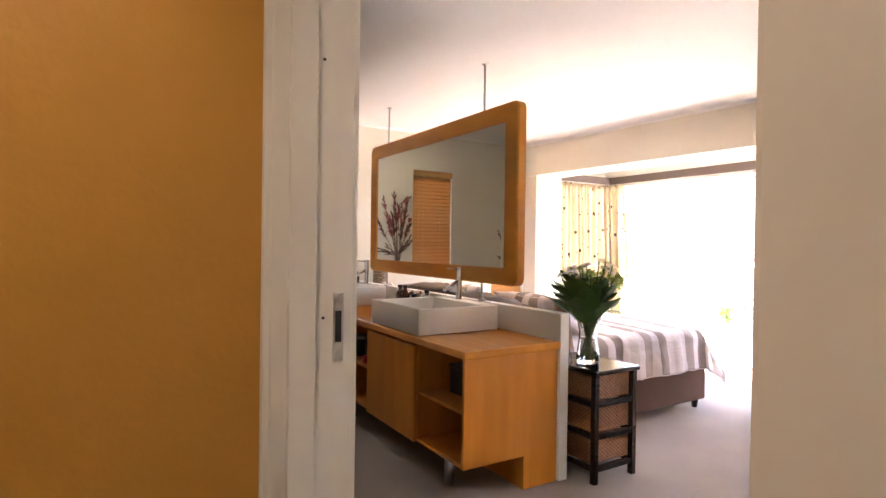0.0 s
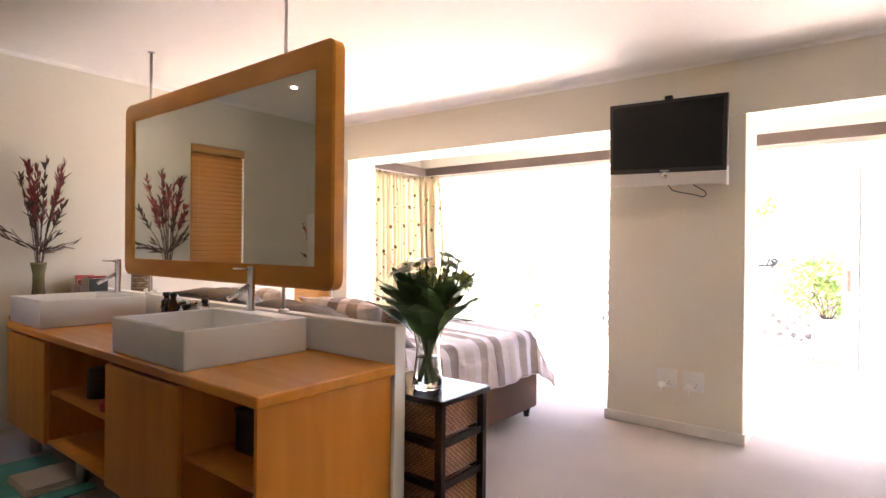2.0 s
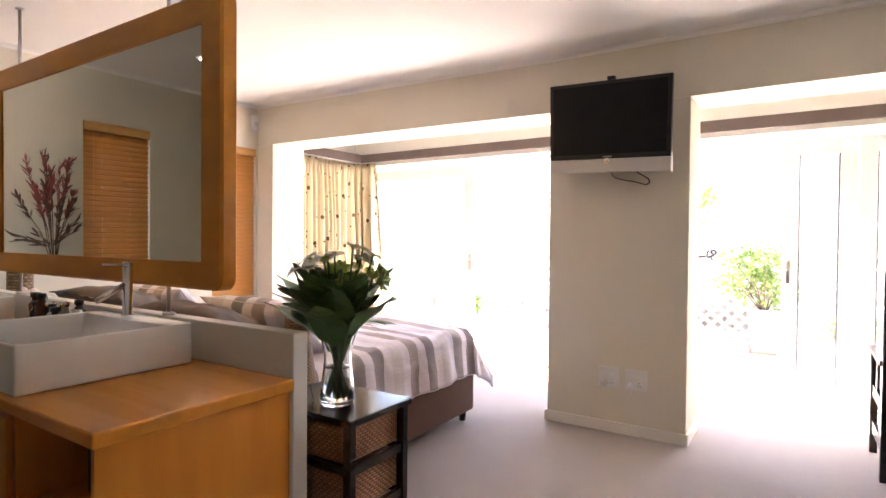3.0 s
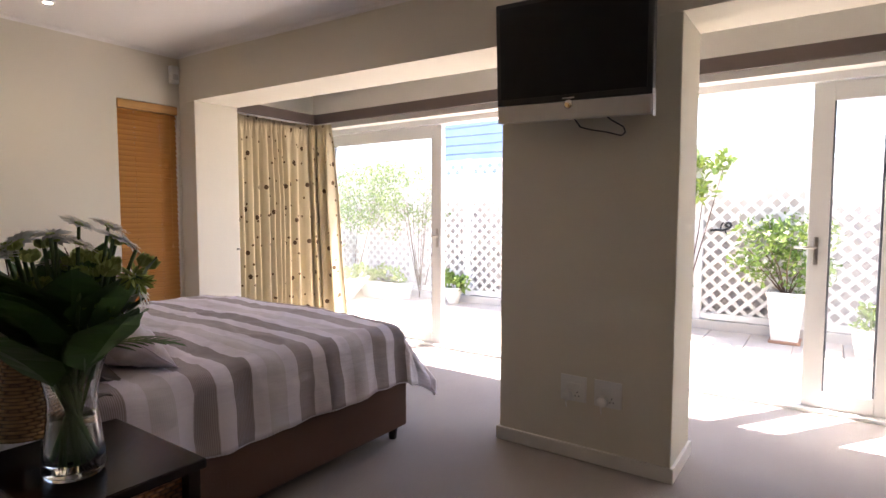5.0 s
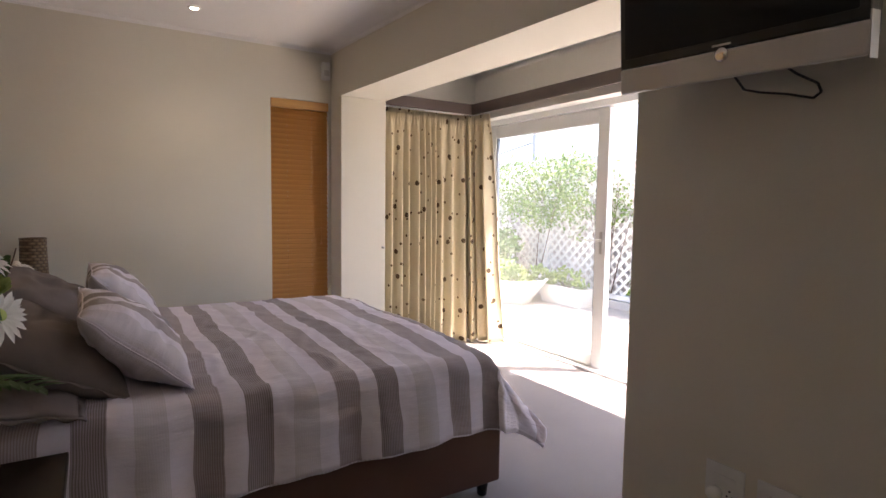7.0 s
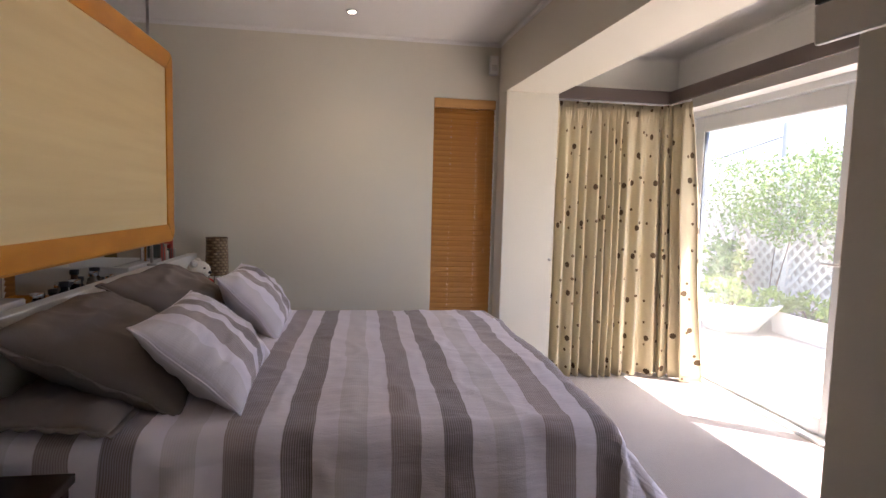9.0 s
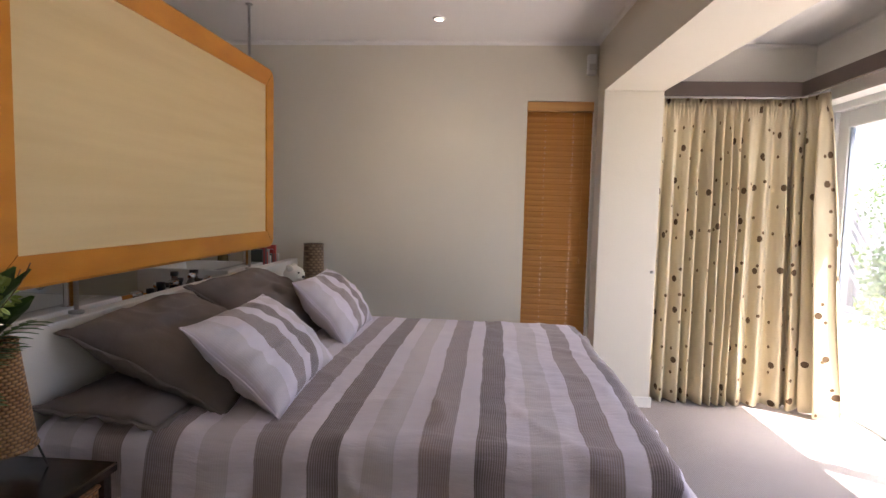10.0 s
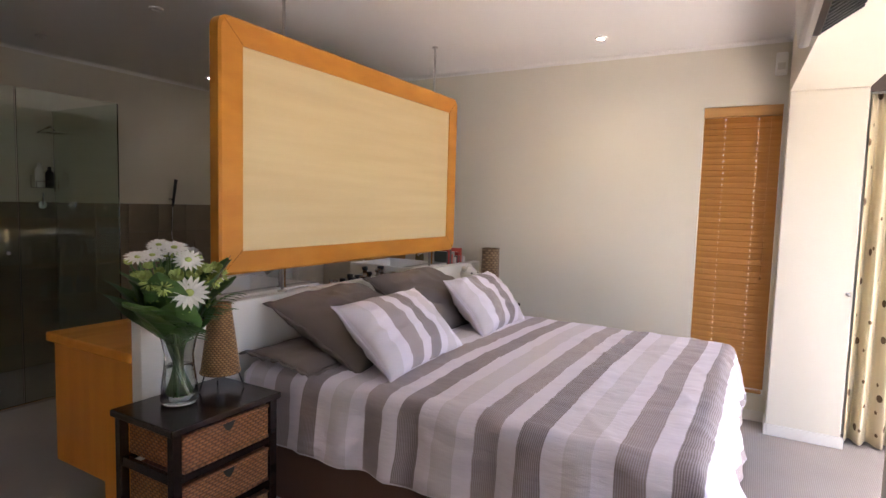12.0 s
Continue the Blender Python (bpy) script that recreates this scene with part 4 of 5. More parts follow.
# bedside drawer stands
def bedside(x, y, turn, label):
    """Open dark frame with three woven drawers; fronts on +x."""
    s = thing("bedside_stand", label, "bedside table", x, y, 0, turn, "bedside stands")
    w, d, h = 0.350, 0.472, 0.645
    part("top", box(bmesh.new(), -w / 2 - 0.012, w / 2 + 0.012, -d / 2 - 0.012, d / 2 + 0.012, h - 0.026, h, 0.005), DARKW, s)
    for lx in (-w / 2 + 0.017, w / 2 - 0.017):
        for ly in (-d / 2 + 0.017, d / 2 - 0.017):
            part("leg", box(bmesh.new(), lx - 0.017, lx + 0.017, ly - 0.017, ly + 0.017, 0, h - 0.026, 0.003), DARKW, s)
    for z in (0.085, 0.268, 0.451):
        for sy in (-1, 1):
            yy = sy * (d / 2 - 0.014)
            part("side_rail", box(bmesh.new(), -w / 2 + 0.034, w / 2 - 0.034, yy - 0.009, yy + 0.009, z - 0.018, z + 0.018, 0.002), DARKW, s)
        for sx in (-1, 1):
            xx = sx * (w / 2 - 0.014)
            part("cross_rail", box(bmesh.new(), xx - 0.009, xx + 0.009, -d / 2 + 0.034, d / 2 - 0.034, z - 0.016, z + 0.010, 0.002), DARKW, s)
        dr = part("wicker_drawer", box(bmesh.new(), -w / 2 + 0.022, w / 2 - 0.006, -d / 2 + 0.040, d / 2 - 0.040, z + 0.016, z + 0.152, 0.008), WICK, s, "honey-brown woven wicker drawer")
        # flat dark plate paints the shaded hollow of the grip notch
        bm = bmesh.new()
        hx = w / 2 - 0.0055
        vs = [bm.verts.new((hx + e, q, z + k)) for e in (0, 0.0015) for q, k in ((-0.034, 0.151), (0.034, 0.151), (0.013, 0.116), (0, 0.108), (-0.013, 0.116))]
        bm.faces.new(vs[:5][::-1])
        bm.faces.new(vs[5:])
        for k in range(5):
            bm.faces.new((vs[k], vs[(k + 1) % 5], vs[5 + (k + 1) % 5], vs[5 + k]))
        part("grip_notch_shade", bm, BLACKIRON, dr)
        bm = bmesh.new()
        tube(bm, [(hx, -d / 2 + 0.043, z + 0.149), (hx, d / 2 - 0.043, z + 0.149)], 0.006)
        tube(bm, [(hx, -d / 2 + 0.043, z + 0.02), (hx, d / 2 - 0.043, z + 0.02)], 0.006)
        part("woven_rim", bm, WICK, dr)
    return s


bedside(4.272, 3.322, 0, "dark-stained bedside stand with three wicker drawers beside the bed")
bedside(4.272, 5.97, 0, "dark-stained bedside stand against the far wall")


def table_lamp(x, y, z, shade_mat, r0, r1, zb, zt, label):
    t = thing("table_lamp", label, "table lamp", x, y, z)
    bm = bmesh.new()
    n = 28
    pr = [(r0 + (r1 - r0) * k / 10, zb + (zt - zb) * k / 10) for k in range(11)]
    lathe(bm, pr + [(r - 0.004, q) for r, q in pr[::-1]] + [pr[0]], n)
    sh = part("shade", bm, shade_mat, t, "woven shade")
    for r, q in ((r0, zb), (r1, zt)):
        bm = bmesh.new()
        tube(bm, [(r * math.cos(a * 2 * math.pi / 24), r * math.sin(a * 2 * math.pi / 24), q) for a in range(25)], 0.004, 6)
        part("shade_rim", bm, shade_mat, sh)
    for a in (0.5, 2.6, 4.7):
        bm = bmesh.new()
        tube(bm, [(0, 0, zb + 0.02), (r0 * 0.9 * math.cos(a), r0 * 0.9 * math.sin(a), zb + 0.015), (r0 * 1.25 * math.cos(a), r0 * 1.25 * math.sin(a), 0.003)], 0.003, 6)
        part("wire_leg", bm, BLACKIRON, t)
    bm = bmesh.new()
    lathe(bm, [(0, zb - 0.02), (0.018, zb - 0.02), (0.018, zb + 0.05), (0.028, zb + 0.09), (0.02, zb + 0.13), (0, zb + 0.14)], 14)
    part("bulb_holder", bm, WHITEP, t)
    return t


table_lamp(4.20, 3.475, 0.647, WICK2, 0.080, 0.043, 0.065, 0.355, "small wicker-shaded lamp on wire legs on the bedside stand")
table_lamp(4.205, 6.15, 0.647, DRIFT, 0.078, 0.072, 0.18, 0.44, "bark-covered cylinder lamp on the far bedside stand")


# flowers in the glass vase
def bouquet(x, y, z):
    v = thing("glass_vase", "clear flared glass vase half full of water", "vase", x, y, z)
    prof = [(0.0, 0.004), (0.048, 0.0), (0.053, 0.012), (0.050, 0.06), (0.043, 0.12), (0.041, 0.16), (0.050, 0.21), (0.068, 0.265), (0.073, 0.28)]
    bm = bmesh.new()
    lathe(bm, prof + [(r - 0.004, max(q, 0.018)) for r, q in prof[::-1] if r > 0.01] + [(0, 0.018)], 32)
    part("glass_body", bm, CUPGLASS, v)
    bm = bmesh.new()
    lathe(bm, [(0, 0.019), (0.044, 0.019), (0.0445, 0.06), (0.0375, 0.118), (0.0372, 0.125), (0, 0.125)], 28)
    part("water", bm, WATER, v)
    f = thing("flower_bouquet", "bouquet of white daisies, lime roses and dark green leaves", "flowers", x, y, z + 0.022)
    v.scale, f.scale = (1.3, 1.3, 1.19), (1.42, 1.42, 1.24)
    rng = random.Random(11)
    heads = []
    for k in range(16):
        a = k * 2.4 + rng.uniform(-0.3, 0.3)
        sp = rng.uniform(0.3, 1.0)
        base = Vector((0.028 * math.cos(a + 2.5), 0.028 * math.sin(a + 2.5), 0.0))
        neck = Vector((0.03 * math.cos(a) * sp, 0.03 * math.sin(a) * sp, 0.17))
        head = Vector((0.115 * sp * math.cos(a), 0.115 * sp * math.sin(a), rng.uniform(0.38, 0.46) - 0.03 * sp))
        stems = bmesh.new()
        tube(stems, [base, neck, (neck + head) / 2 + Vector((0, 0, 0.012)), head], 0.0032, 6)
        part("stem", stems, STEMG, f)
        heads.append((head, (head - neck).normalized()))

    def daisy(c, way, r):
        q = way.to_track_quat("Z", "Y")
        vs, fs = [], []
        for ring, (n, rr, lift) in enumerate(((17, r, 0.10), (13, r * 0.72, 0.35))):
            for i in range(n):
                a = 2 * math.pi * (i + 0.4 * ring) / n
                d = q @ Vector((math.cos(a), math.sin(a), lift + rng.uniform(-0.08, 0.08)))
                leaf_at(vs, fs, c + d * r * 0.12, d, q @ Vector((0, 0, 1)), rr, rr * 0.28, 0.15)
        fl = pydata("daisy", vs, fs, PETALW, f, "white daisy head")
        b2 = bmesh.new()
        lathe(b2, [(0, -0.004), (r * 0.26, 0.0), (r * 0.24, r * 0.1), (0, r * 0.16)], 12)
        bmesh.ops.transform(b2, matrix=Matrix.Translation(c) @ q.to_matrix().to_4x4(), verts=b2.verts)
        part("daisy_heart", b2, PETALG, fl, "yellow-green flower centre")

    def rose(c, way, r):
        q = way.to_track_quat("Z", "Y")
        vs, fs = [], []
        for ring in range(3):
            for i in range(5):
                a = 2 * math.pi * (i + 0.5 * ring) / 5
                d = q @ Vector((math.cos(a) * 0.45, math.sin(a) * 0.45, 1.0))
                leaf_at(vs, fs, c + q @ Vector((math.cos(a), math.sin(a), 0)) * r * (0.5 - 0.14 * ring), d, q @ Vector((math.cos(a), math.sin(a), 0)), r * 1.5, r * 1.1, 0.3)
        pydata("rose", vs, fs, PETALG, f, "half-open lime green rose")

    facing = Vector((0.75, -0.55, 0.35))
    for k, (c, way) in enumerate(heads):
        if k in (4, 11):
            daisy(c + Vector((0, 0, 0.01)), (way + Vector((0.1, 0, 0.25))).normalized(), rng.uniform(0.032, 0.040))
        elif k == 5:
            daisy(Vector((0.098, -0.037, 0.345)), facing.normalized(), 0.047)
        else:
            rose(c, way, 0.014)
    # filler of small lime blossoms
    vs, fs = [], []
    for k in range(240):
        a, sp = rng.uniform(0, 6.28), rng.uniform(0.0, 1.0) ** 0.5
        p = Vector((0.10 * sp * math.cos(a), 0.10 * sp * math.sin(a), rng.uniform(0.28, 0.37)))
        leaf_at(vs, fs, p, rnd_dir(rng, 0.8), rnd_dir(rng), rng.uniform(0.008, 0.015), 0.007)
    pydata("lime_blossom", vs, fs, LEAFY, f, "small lime green filler blossom")
    # broad dark leaves, most of them on the side of the half wall
    for k in range(30):
        a = 3.75 + rng.gauss(0, 1.0) if k < 24 else rng.uniform(0, 6.28)
        vs, fs = [], []
        o = Vector((math.cos(a), math.sin(a), 0))
        base = o * rng.uniform(0.02, 0.05) + Vector((0, 0, rng.uniform(0.17, 0.24)))
        lean = rng.uniform(0.12, 0.9)
        broad_leaf(vs, fs, base, o * lean + Vector((0, 0, 1.0)), Vector((0, 0, 1)) * lean - o, rng.uniform(0.18, 0.235), rng.uniform(0.095, 0.13), rng.uniform(0.0, 0.3))
        pydata("leaf", vs, fs, LEAFD, f, "broad dark green leaf")
    # cut palm leaves with narrow fingers, arching out from the vase
    for a, lift in ((1.25, 0.75), (1.6, 0.45), (5.9, 0.3)):
        vs, fs = [], []
        o = Vector((math.cos(a), math.sin(a), 0))
        rib = [o * (0.02 + 0.013 * i) + Vector((0, 0, 0.22 + lift * 0.02 * i - 0.0006 * i * i)) for i in range(11)]
        for i in range(2, 11):
            for sgn in (-1, 1):
                broad_leaf(vs, fs, rib[i], o * 0.9 + Vector((-o.y, o.x, 0)) * sgn * 0.8 + Vector((0, 0, 0.15)), Vector((0, 0, 1)), 0.075 * (1 - i / 22), 0.014, 0.2, segs=4)
        fr = pydata("palm_leaf", vs, fs, LEAFD, f, "dark green fingered leaf")
        b2 = bmesh.new()
        tube(b2, [Vector((0, 0, 0.12))] + rib, 0.002, 5)
        part("leaf_rib", b2, STEMG, fr)
    # a tight cluster of white blooms standing over the leaves
    for c in ((-0.08, 0.02, 0.435), (-0.045, 0.065, 0.445), (-0.025, -0.01, 0.46), (-0.10, 0.065, 0.41), (0.0, 0.04, 0.445)):
        c = Vector(c)
        b2 = bmesh.new()
        tube(b2, [Vector((c.x * 0.2, c.y * 0.2, 0.15)), Vector((c.x * 0.7, c.y * 0.7, 0.32)), c], 0.003, 6)
        part("stem", b2, STEMG, f)
        daisy(c, Vector((c.x, c.y, 0.10)).normalized(), rng.uniform(0.030, 0.036))
    # showy flowers on the window side
    daisy(Vector((0.085, -0.03, 0.44)), Vector((0.6, -0.3, 0.6)).normalized(), 0.036)
    for c, r in (((0.062, 0.035, 0.395), 0.019), ((0.094, -0.069, 0.39), 0.019), ((0.05, 0.075, 0.40), 0.016), ((0.02, -0.10, 0.385), 0.017)):
        c = Vector(c)
        rose(c, Vector((c.x, c.y, 0.16)).normalized(), r)
    for c in ((0.035, -0.095, 0.455), (0.0, -0.055, 0.48), (0.05, -0.045, 0.475), (-0.02, -0.10, 0.445)):
        c = Vector(c)
        b2 = bmesh.new()
        tube(b2, [Vector((c.x * 0.2, c.y * 0.2, 0.15)), Vector((c.x * 0.7, c.y * 0.7, 0.33)), c], 0.0028, 6)
        part("stem", b2, STEMG, f)
        daisy(c, Vector((0.35, -0.25, 0.75)).normalized(), rng.uniform(0.029, 0.034))
    # thin curling twigs over the flowers
    for a, top in ((0.6, 0.44), (2.2, 0.47), (1.2, 0.42)):
        o = Vector((math.cos(a), math.sin(a), 0))
        b2 = bmesh.new()
        tube(b2, [o * 0.02 + Vector((0, 0, 0.2))] + [o * (0.03 + 0.011 * i) + Vector((0.006 * math.sin(i), 0, 0.2 + (top - 0.2) * i / 9 - 0.0012 * max(0, i - 6) ** 2)) for i in range(1, 11)], 0.0011, 5)
        part("twig", b2, BARK, f)
    for c in ((0.068, 0.055, 0.365), (0.045, 0.10, 0.375), (0.075, -0.095, 0.365), (0.055, -0.115, 0.38)):
        vs, fs = [], []
        for i in range(46):
            d = rnd_dir(rng, 0.1)
            leaf_at(vs, fs, Vector(c) + d * 0.006, d, rnd_dir(rng), 0.022, 0.006)
        pydata("lime_daisy", vs, fs, PETALG, f, "small lime green pompon flower")


bouquet(4.223, 3.267, 0.647)

# white plush bear on the far bedside stand
bm = bmesh.new()
for c, s in (((0, 0, 0.09), (0.065, 0.065, 0.09)), ((0.01, -0.01, 0.22), (0.06, 0.058, 0.055)), ((0.05, -0.035, 0.205), (0.026, 0.024, 0.02)), ((-0.01, 0.045, 0.265), (0.02, 0.02, 0.022)), ((0.0, -0.06, 0.265), (0.02, 0.02, 0.022))):
    bmesh.ops.create_icosphere(bm, subdivisions=3, radius=1, matrix=Matrix.Translation(c) @ Matrix.Diagonal((*s, 1)))
nf = len(bm.faces)
for c, r in (((0.076, -0.046, 0.212), 0.009), ((0.052, -0.056, 0.238), 0.006), ((0.064, 0.004, 0.238), 0.006)):
    bmesh.ops.create_icosphere(bm, subdivisions=2, radius=r, matrix=Matrix.Translation(c))
for f in list(bm.faces)[nf:]:
    f.material_index = 1
nf = len(bm.faces)
for c in ((0.055, -0.055, 0.155), (0.07, -0.015, 0.155), (0.066, -0.036, 0.155)):
    bmesh.ops.create_icosphere(bm, subdivisions=2, radius=0.018, matrix=Matrix.Translation(c))
for f in list(bm.faces)[nf:]:
    f.material_index = 2
for f in bm.faces:
    f.smooth = True
single("soft_toy", bm, [PLUSH, BLACKP, REDC], "white plush toy bear with a red bow on the bedside stand", "soft toy", 4.15, 5.86, 0.647).scale = (1.22, 1.22, 1.12)

# television on the pier
tv = thing("television", "dark flat television with a silver lower edge on a wall arm", "television", 6.11, 2.80, 1.725, 0)
tv.matrix_basis = pose(6.236, 2.795, 1.742, 1.6, -6, 0)
part("screen_frame", box(bmesh.new(), -0.045, 0.0, -0.386, 0.386, 0.088, 0.579, 0.006), BLACKP, tv)
part("screen", boxes((-0.0475, -0.044, -0.362, 0.362, 0.118, 0.556)), SCREEN, tv, "unlit glossy screen")
part("speaker_bar", box(bmesh.new(), -0.046, -0.026, -0.386, 0.386, 0.0, 0.087, 0.008), SILVERP, tv, "silver speaker bar")
bm = bmesh.new()
box(bm, -0.026, 0.075, -0.37, 0.37, 0.012, 0.50, 0.012)
for v in bm.verts:
    if v.co.x > 0.03:
        v.co.z += 0.05 if v.co.z < 0.2 else -0.04
part("back_shell", bm, BLACKP, tv)

bm = bmesh.new()
for k in range(30):
    box(bm, -0.012, 0.05, -0.35 + 0.0235 * k, -0.342 + 0.0235 * k, 0.0, 0.06)
for v in bm.verts:
    v.co.z = 0.0105 + (0.05 * (v.co.x + 0.012) / 0.1) + 0.004 * (v.co.z > 0.03)
part("vent_grille", bm, GREYM, tv)
bm = bmesh.new()
lathe(bm, [(0, 0), (0.022, 0), (0.022, 0.004), (0.016, 0.007), (0, 0.004)], 24)
bmesh.ops.transform(bm, matrix=pose(-0.046, 0.0, 0.072, 0, -90, 0), verts=bm.verts)
part("power_button", bm, CHROME, tv, "round chrome power button")
part("maker_mark", boxes((-0.049, -0.0475, -0.03, 0.03, 0.098, 0.104)), SILVERP, tv)
part("edge_strip", boxes((-0.047, 0.0, -0.390, -0.386, -0.006, 0.11)), SILVERP, tv)
bm = bmesh.new()
box(bm, 0.07, 0.18, -0.04, 0.04, 0.25, 0.33, 0.004)
part("wall_arm", bm, BLACKP, tv)
bm = bmesh.new()
pts = [(0.04, 0.02, 0.03), (0.03, -0.03, -0.035), (0.03, -0.08, -0.05), (0.03, -0.16, -0.065), (0.03, -0.23, -0.085), (0.03, -0.25, -0.07), (0.03, -0.24, -0.045), (0.035, -0.18, -0.01), (0.04, -0.13, 0.03)]
sm = []
for i in range(len(pts) - 1):
    for k in range(5):
        a, b = Vector(pts[i]), Vector(pts[i + 1])
        sm.append(a.lerp(b, k / 5))
tube(bm, sm, 0.004, 6)
part("cable", bm, BLACKP, tv, "thin black hanging cable")
part("top_bracket", box(bmesh.new(), 0.0, 0.04, -0.03, 0.02, 0.577, 0.612, 0.008), BLACKP, tv)


def socket(y, label, plug):
    s = thing("wall_socket", label, "socket", PIER, y, 0.306, group="wall sockets")
    part("plate", box(bmesh.new(), -0.008, 0.0, -0.070, 0.070, 0, 0.136, 0.003), WHITEP, s)
    # black discs on the plate paint the shade inside the pin holes
    bm = bmesh.new()
    for q, k in ((0.028, 0.03), (0.028, 0.05), (0.012, 0.04), (-0.012, 0.03), (-0.03, 0.03), (-0.021, 0.05)):
        rod(bm, (-0.0095, q, k), (-0.007, q, k), 0.0035, 0.0035, 10)
    part("pin_hole_shade", bm, BLACKP, s)
    part("switch_rocker", box(bmesh.new(), -0.011, -0.007, -0.04, 0.04, 0.078, 0.098, 0.002), WHITEP, s)
    if plug is not None:
        bm = bmesh.new()
        lathe(bm, [(0, 0.0), (0.026, 0.0), (0.026, 0.014), (0.018, 0.032), (0, 0.034)], 18)
        bmesh.ops.transform(bm, matrix=pose(-0.009, plug, 0.028, 0, -90, 0), verts=bm.verts)
        pl = part("plug", bm, WHITEP, s, "white plug pushed into the socket")
        bm = bmesh.new()
        tube(bm, [(-0.036, plug, 0.024), (-0.04, plug, 0.0), (-0.03, plug, -0.03)], 0.004)
        part("plug_lead", bm, WHITEP, pl)


socket(2.82, "white double wall socket low on the pier", 0.028)
socket(2.638, "white double wall socket low on the pier with a plug", 0.024)
for k, (yy, label) in enumerate(((2.93, "blank white box on the pier above the television"), (2.72, "blank white box on the pier above the television"))):
    s = thing("junction_box", label, "junction box", PIER, yy, 2.29, group="junction boxes")
    part("cover", box(bmesh.new(), -0.02, 0, -0.05, 0.05, 0, 0.09, 0.004), WHITEP, s)
    part("screw", rod(bmesh.new(), (-0.022, -0.02, 0.06), (-0.02, -0.02, 0.06), 0.004, 0.004, 8), BLACKIRON, s)

# armchair at the garden opening
ch = thing("armchair", "dark wooden armchair with a cream seat facing the garden", "armchair", 6.70, 1.06, 0)
for sy in (-0.28, 0.28):
    part("front_leg", box(bmesh.new(), 0.22, 0.265, sy - 0.02, sy + 0.02, 0, 0.63, 0.004), DARKW, ch)
    bm = bmesh.new()
    box(bm, -0.285, -0.24, sy - 0.02, sy + 0.02, 0, 1.16, 0.004)
    for v in bm.verts:
        v.co.x -= 0.10 * max(0, v.co.z - 0.45) + 0.05 * max(0, 0.3 - v.co.z)
    part("back_post", bm, DARKW, ch)
    part("arm", box(bmesh.new(), -0.29, 0.29, sy - 0.03, sy + 0.03, 0.63, 0.66, 0.006), DARKW, ch)
    for z in (0.14, 0.36):
        part("side_rail", box(bmesh.new(), -0.24, 0.22, sy - 0.012, sy + 0.012, z, z + 0.07, 0.003), DARKW, ch)
    part("side_slat", box(bmesh.new(), 0.02, 0.08, sy - 0.008, sy + 0.008, 0.43, 0.63, 0.002), DARKW, ch)
part("seat_cushion", box(bmesh.new(), -0.23, 0.26, -0.25, 0.25, 0.40, 0.50, 0.03, 3), CREAMC, ch)
part("back_cushion", box(bmesh.new(), -0.285, -0.235, -0.255, 0.255, 0.12, 0.64, 0.015, 3), CREAMC, ch)
part("top_rail", box(bmesh.new(), -0.345, -0.325, -0.26, 0.20, 1.08, 1.15, 0.004), DARKW, ch)


# ---- bathroom side ----
def dried_plant(x, y, z, label, seed, vase_mat, vase_prof):
    v = thing("tall_vase", "slender glazed vase holding dried stems", "vase", x, y, z)
    bm = bmesh.new()
    lathe(bm, vase_prof, 24)
    part("vase_body", bm, vase_mat, v)
    d = thing("dried_arrangement", label, "dried flowers", x, y, z + max(q for r, q in vase_prof) - 0.10)
    d.scale = (1.25, 1.25, 1.18) if seed == 3 else (0.75, 0.75, 0.75)
    rng = random.Random(seed)
    red, dark = ([], []), ([], [])
    for k in range(17):
        a = rng.uniform(0, 6.28)
        sp = rng.uniform(0.02, 0.17)
        h = rng.uniform(0.30, 0.60)
        o = Vector((math.cos(a), math.sin(a), 0))
        p0, p1, p2 = Vector((0, 0, 0)) + o * 0.005, o * sp * 0.35 + Vector((0, 0, 0.12 + h * 0.3)), o * sp + Vector((0, 0, 0.1 + h))
        stem = bmesh.new()
        tube(stem, [p0, p1, p2], 0.0022, 5)
        part("stem", stem, DRYLEAF, d)
        vs, fs = red if k % 3 else dark
        for i in range(26):
            t = rng.uniform(0.3, 1.0)
            p = p1.lerp(p2, t) if t > 0.2 else p1
            leaf_at(vs, fs, p, (p2 - p1).normalized() * 1.3 + rnd_dir(rng, 0.2) * 0.7, rnd_dir(rng), rng.uniform(0.03, 0.075), rng.uniform(0.008, 0.016))
    for k in range(7):
        a = rng.uniform(0, 6.28)
        o = Vector((math.cos(a), math.sin(a), rng.uniform(0.1, 0.9)))
        vs, fs = dark
        base = Vector((0, 0, 0.14))
        for i in range(9):
            leaf_at(vs, fs, base + o * 0.02 * i, o + rnd_dir(rng) * 0.4, rnd_dir(rng), 0.085, 0.012)
    pydata("red_leaves", *red, REDLEAF, d, "dark red dried leaves")
    pydata("dark_leaves", *dark, DRYLEAF, d, "blackish dried fern leaves")


VASE1 = [(0, 0), (0.045, 0), (0.05, 0.01), (0.042, 0.10), (0.034, 0.22), (0.034, 0.28), (0.045, 0.345), (0.048, 0.36), (0.042, 0.358), (0.03, 0.28), (0, 0.27)]
dried_plant(3.52, 6.12, 0.804, "tall arrangement of dark red dried leaves and stems", 3, OLIVE, VASE1)
ped = thing("pedestal_cabinet", "slim white pedestal cabinet in the bathroom corner", "cabinet", 2.1, 6.08, 0)
part("body", box(bmesh.new(), -0.15, 0.15, -0.16, 0.2, 0, 1.0, 0.006), WHITEP, ped)
part("door", box(bmesh.new(), -0.145, 0.145, -0.175, -0.161, 0.06, 0.99, 0.004), WHITEP, ped)
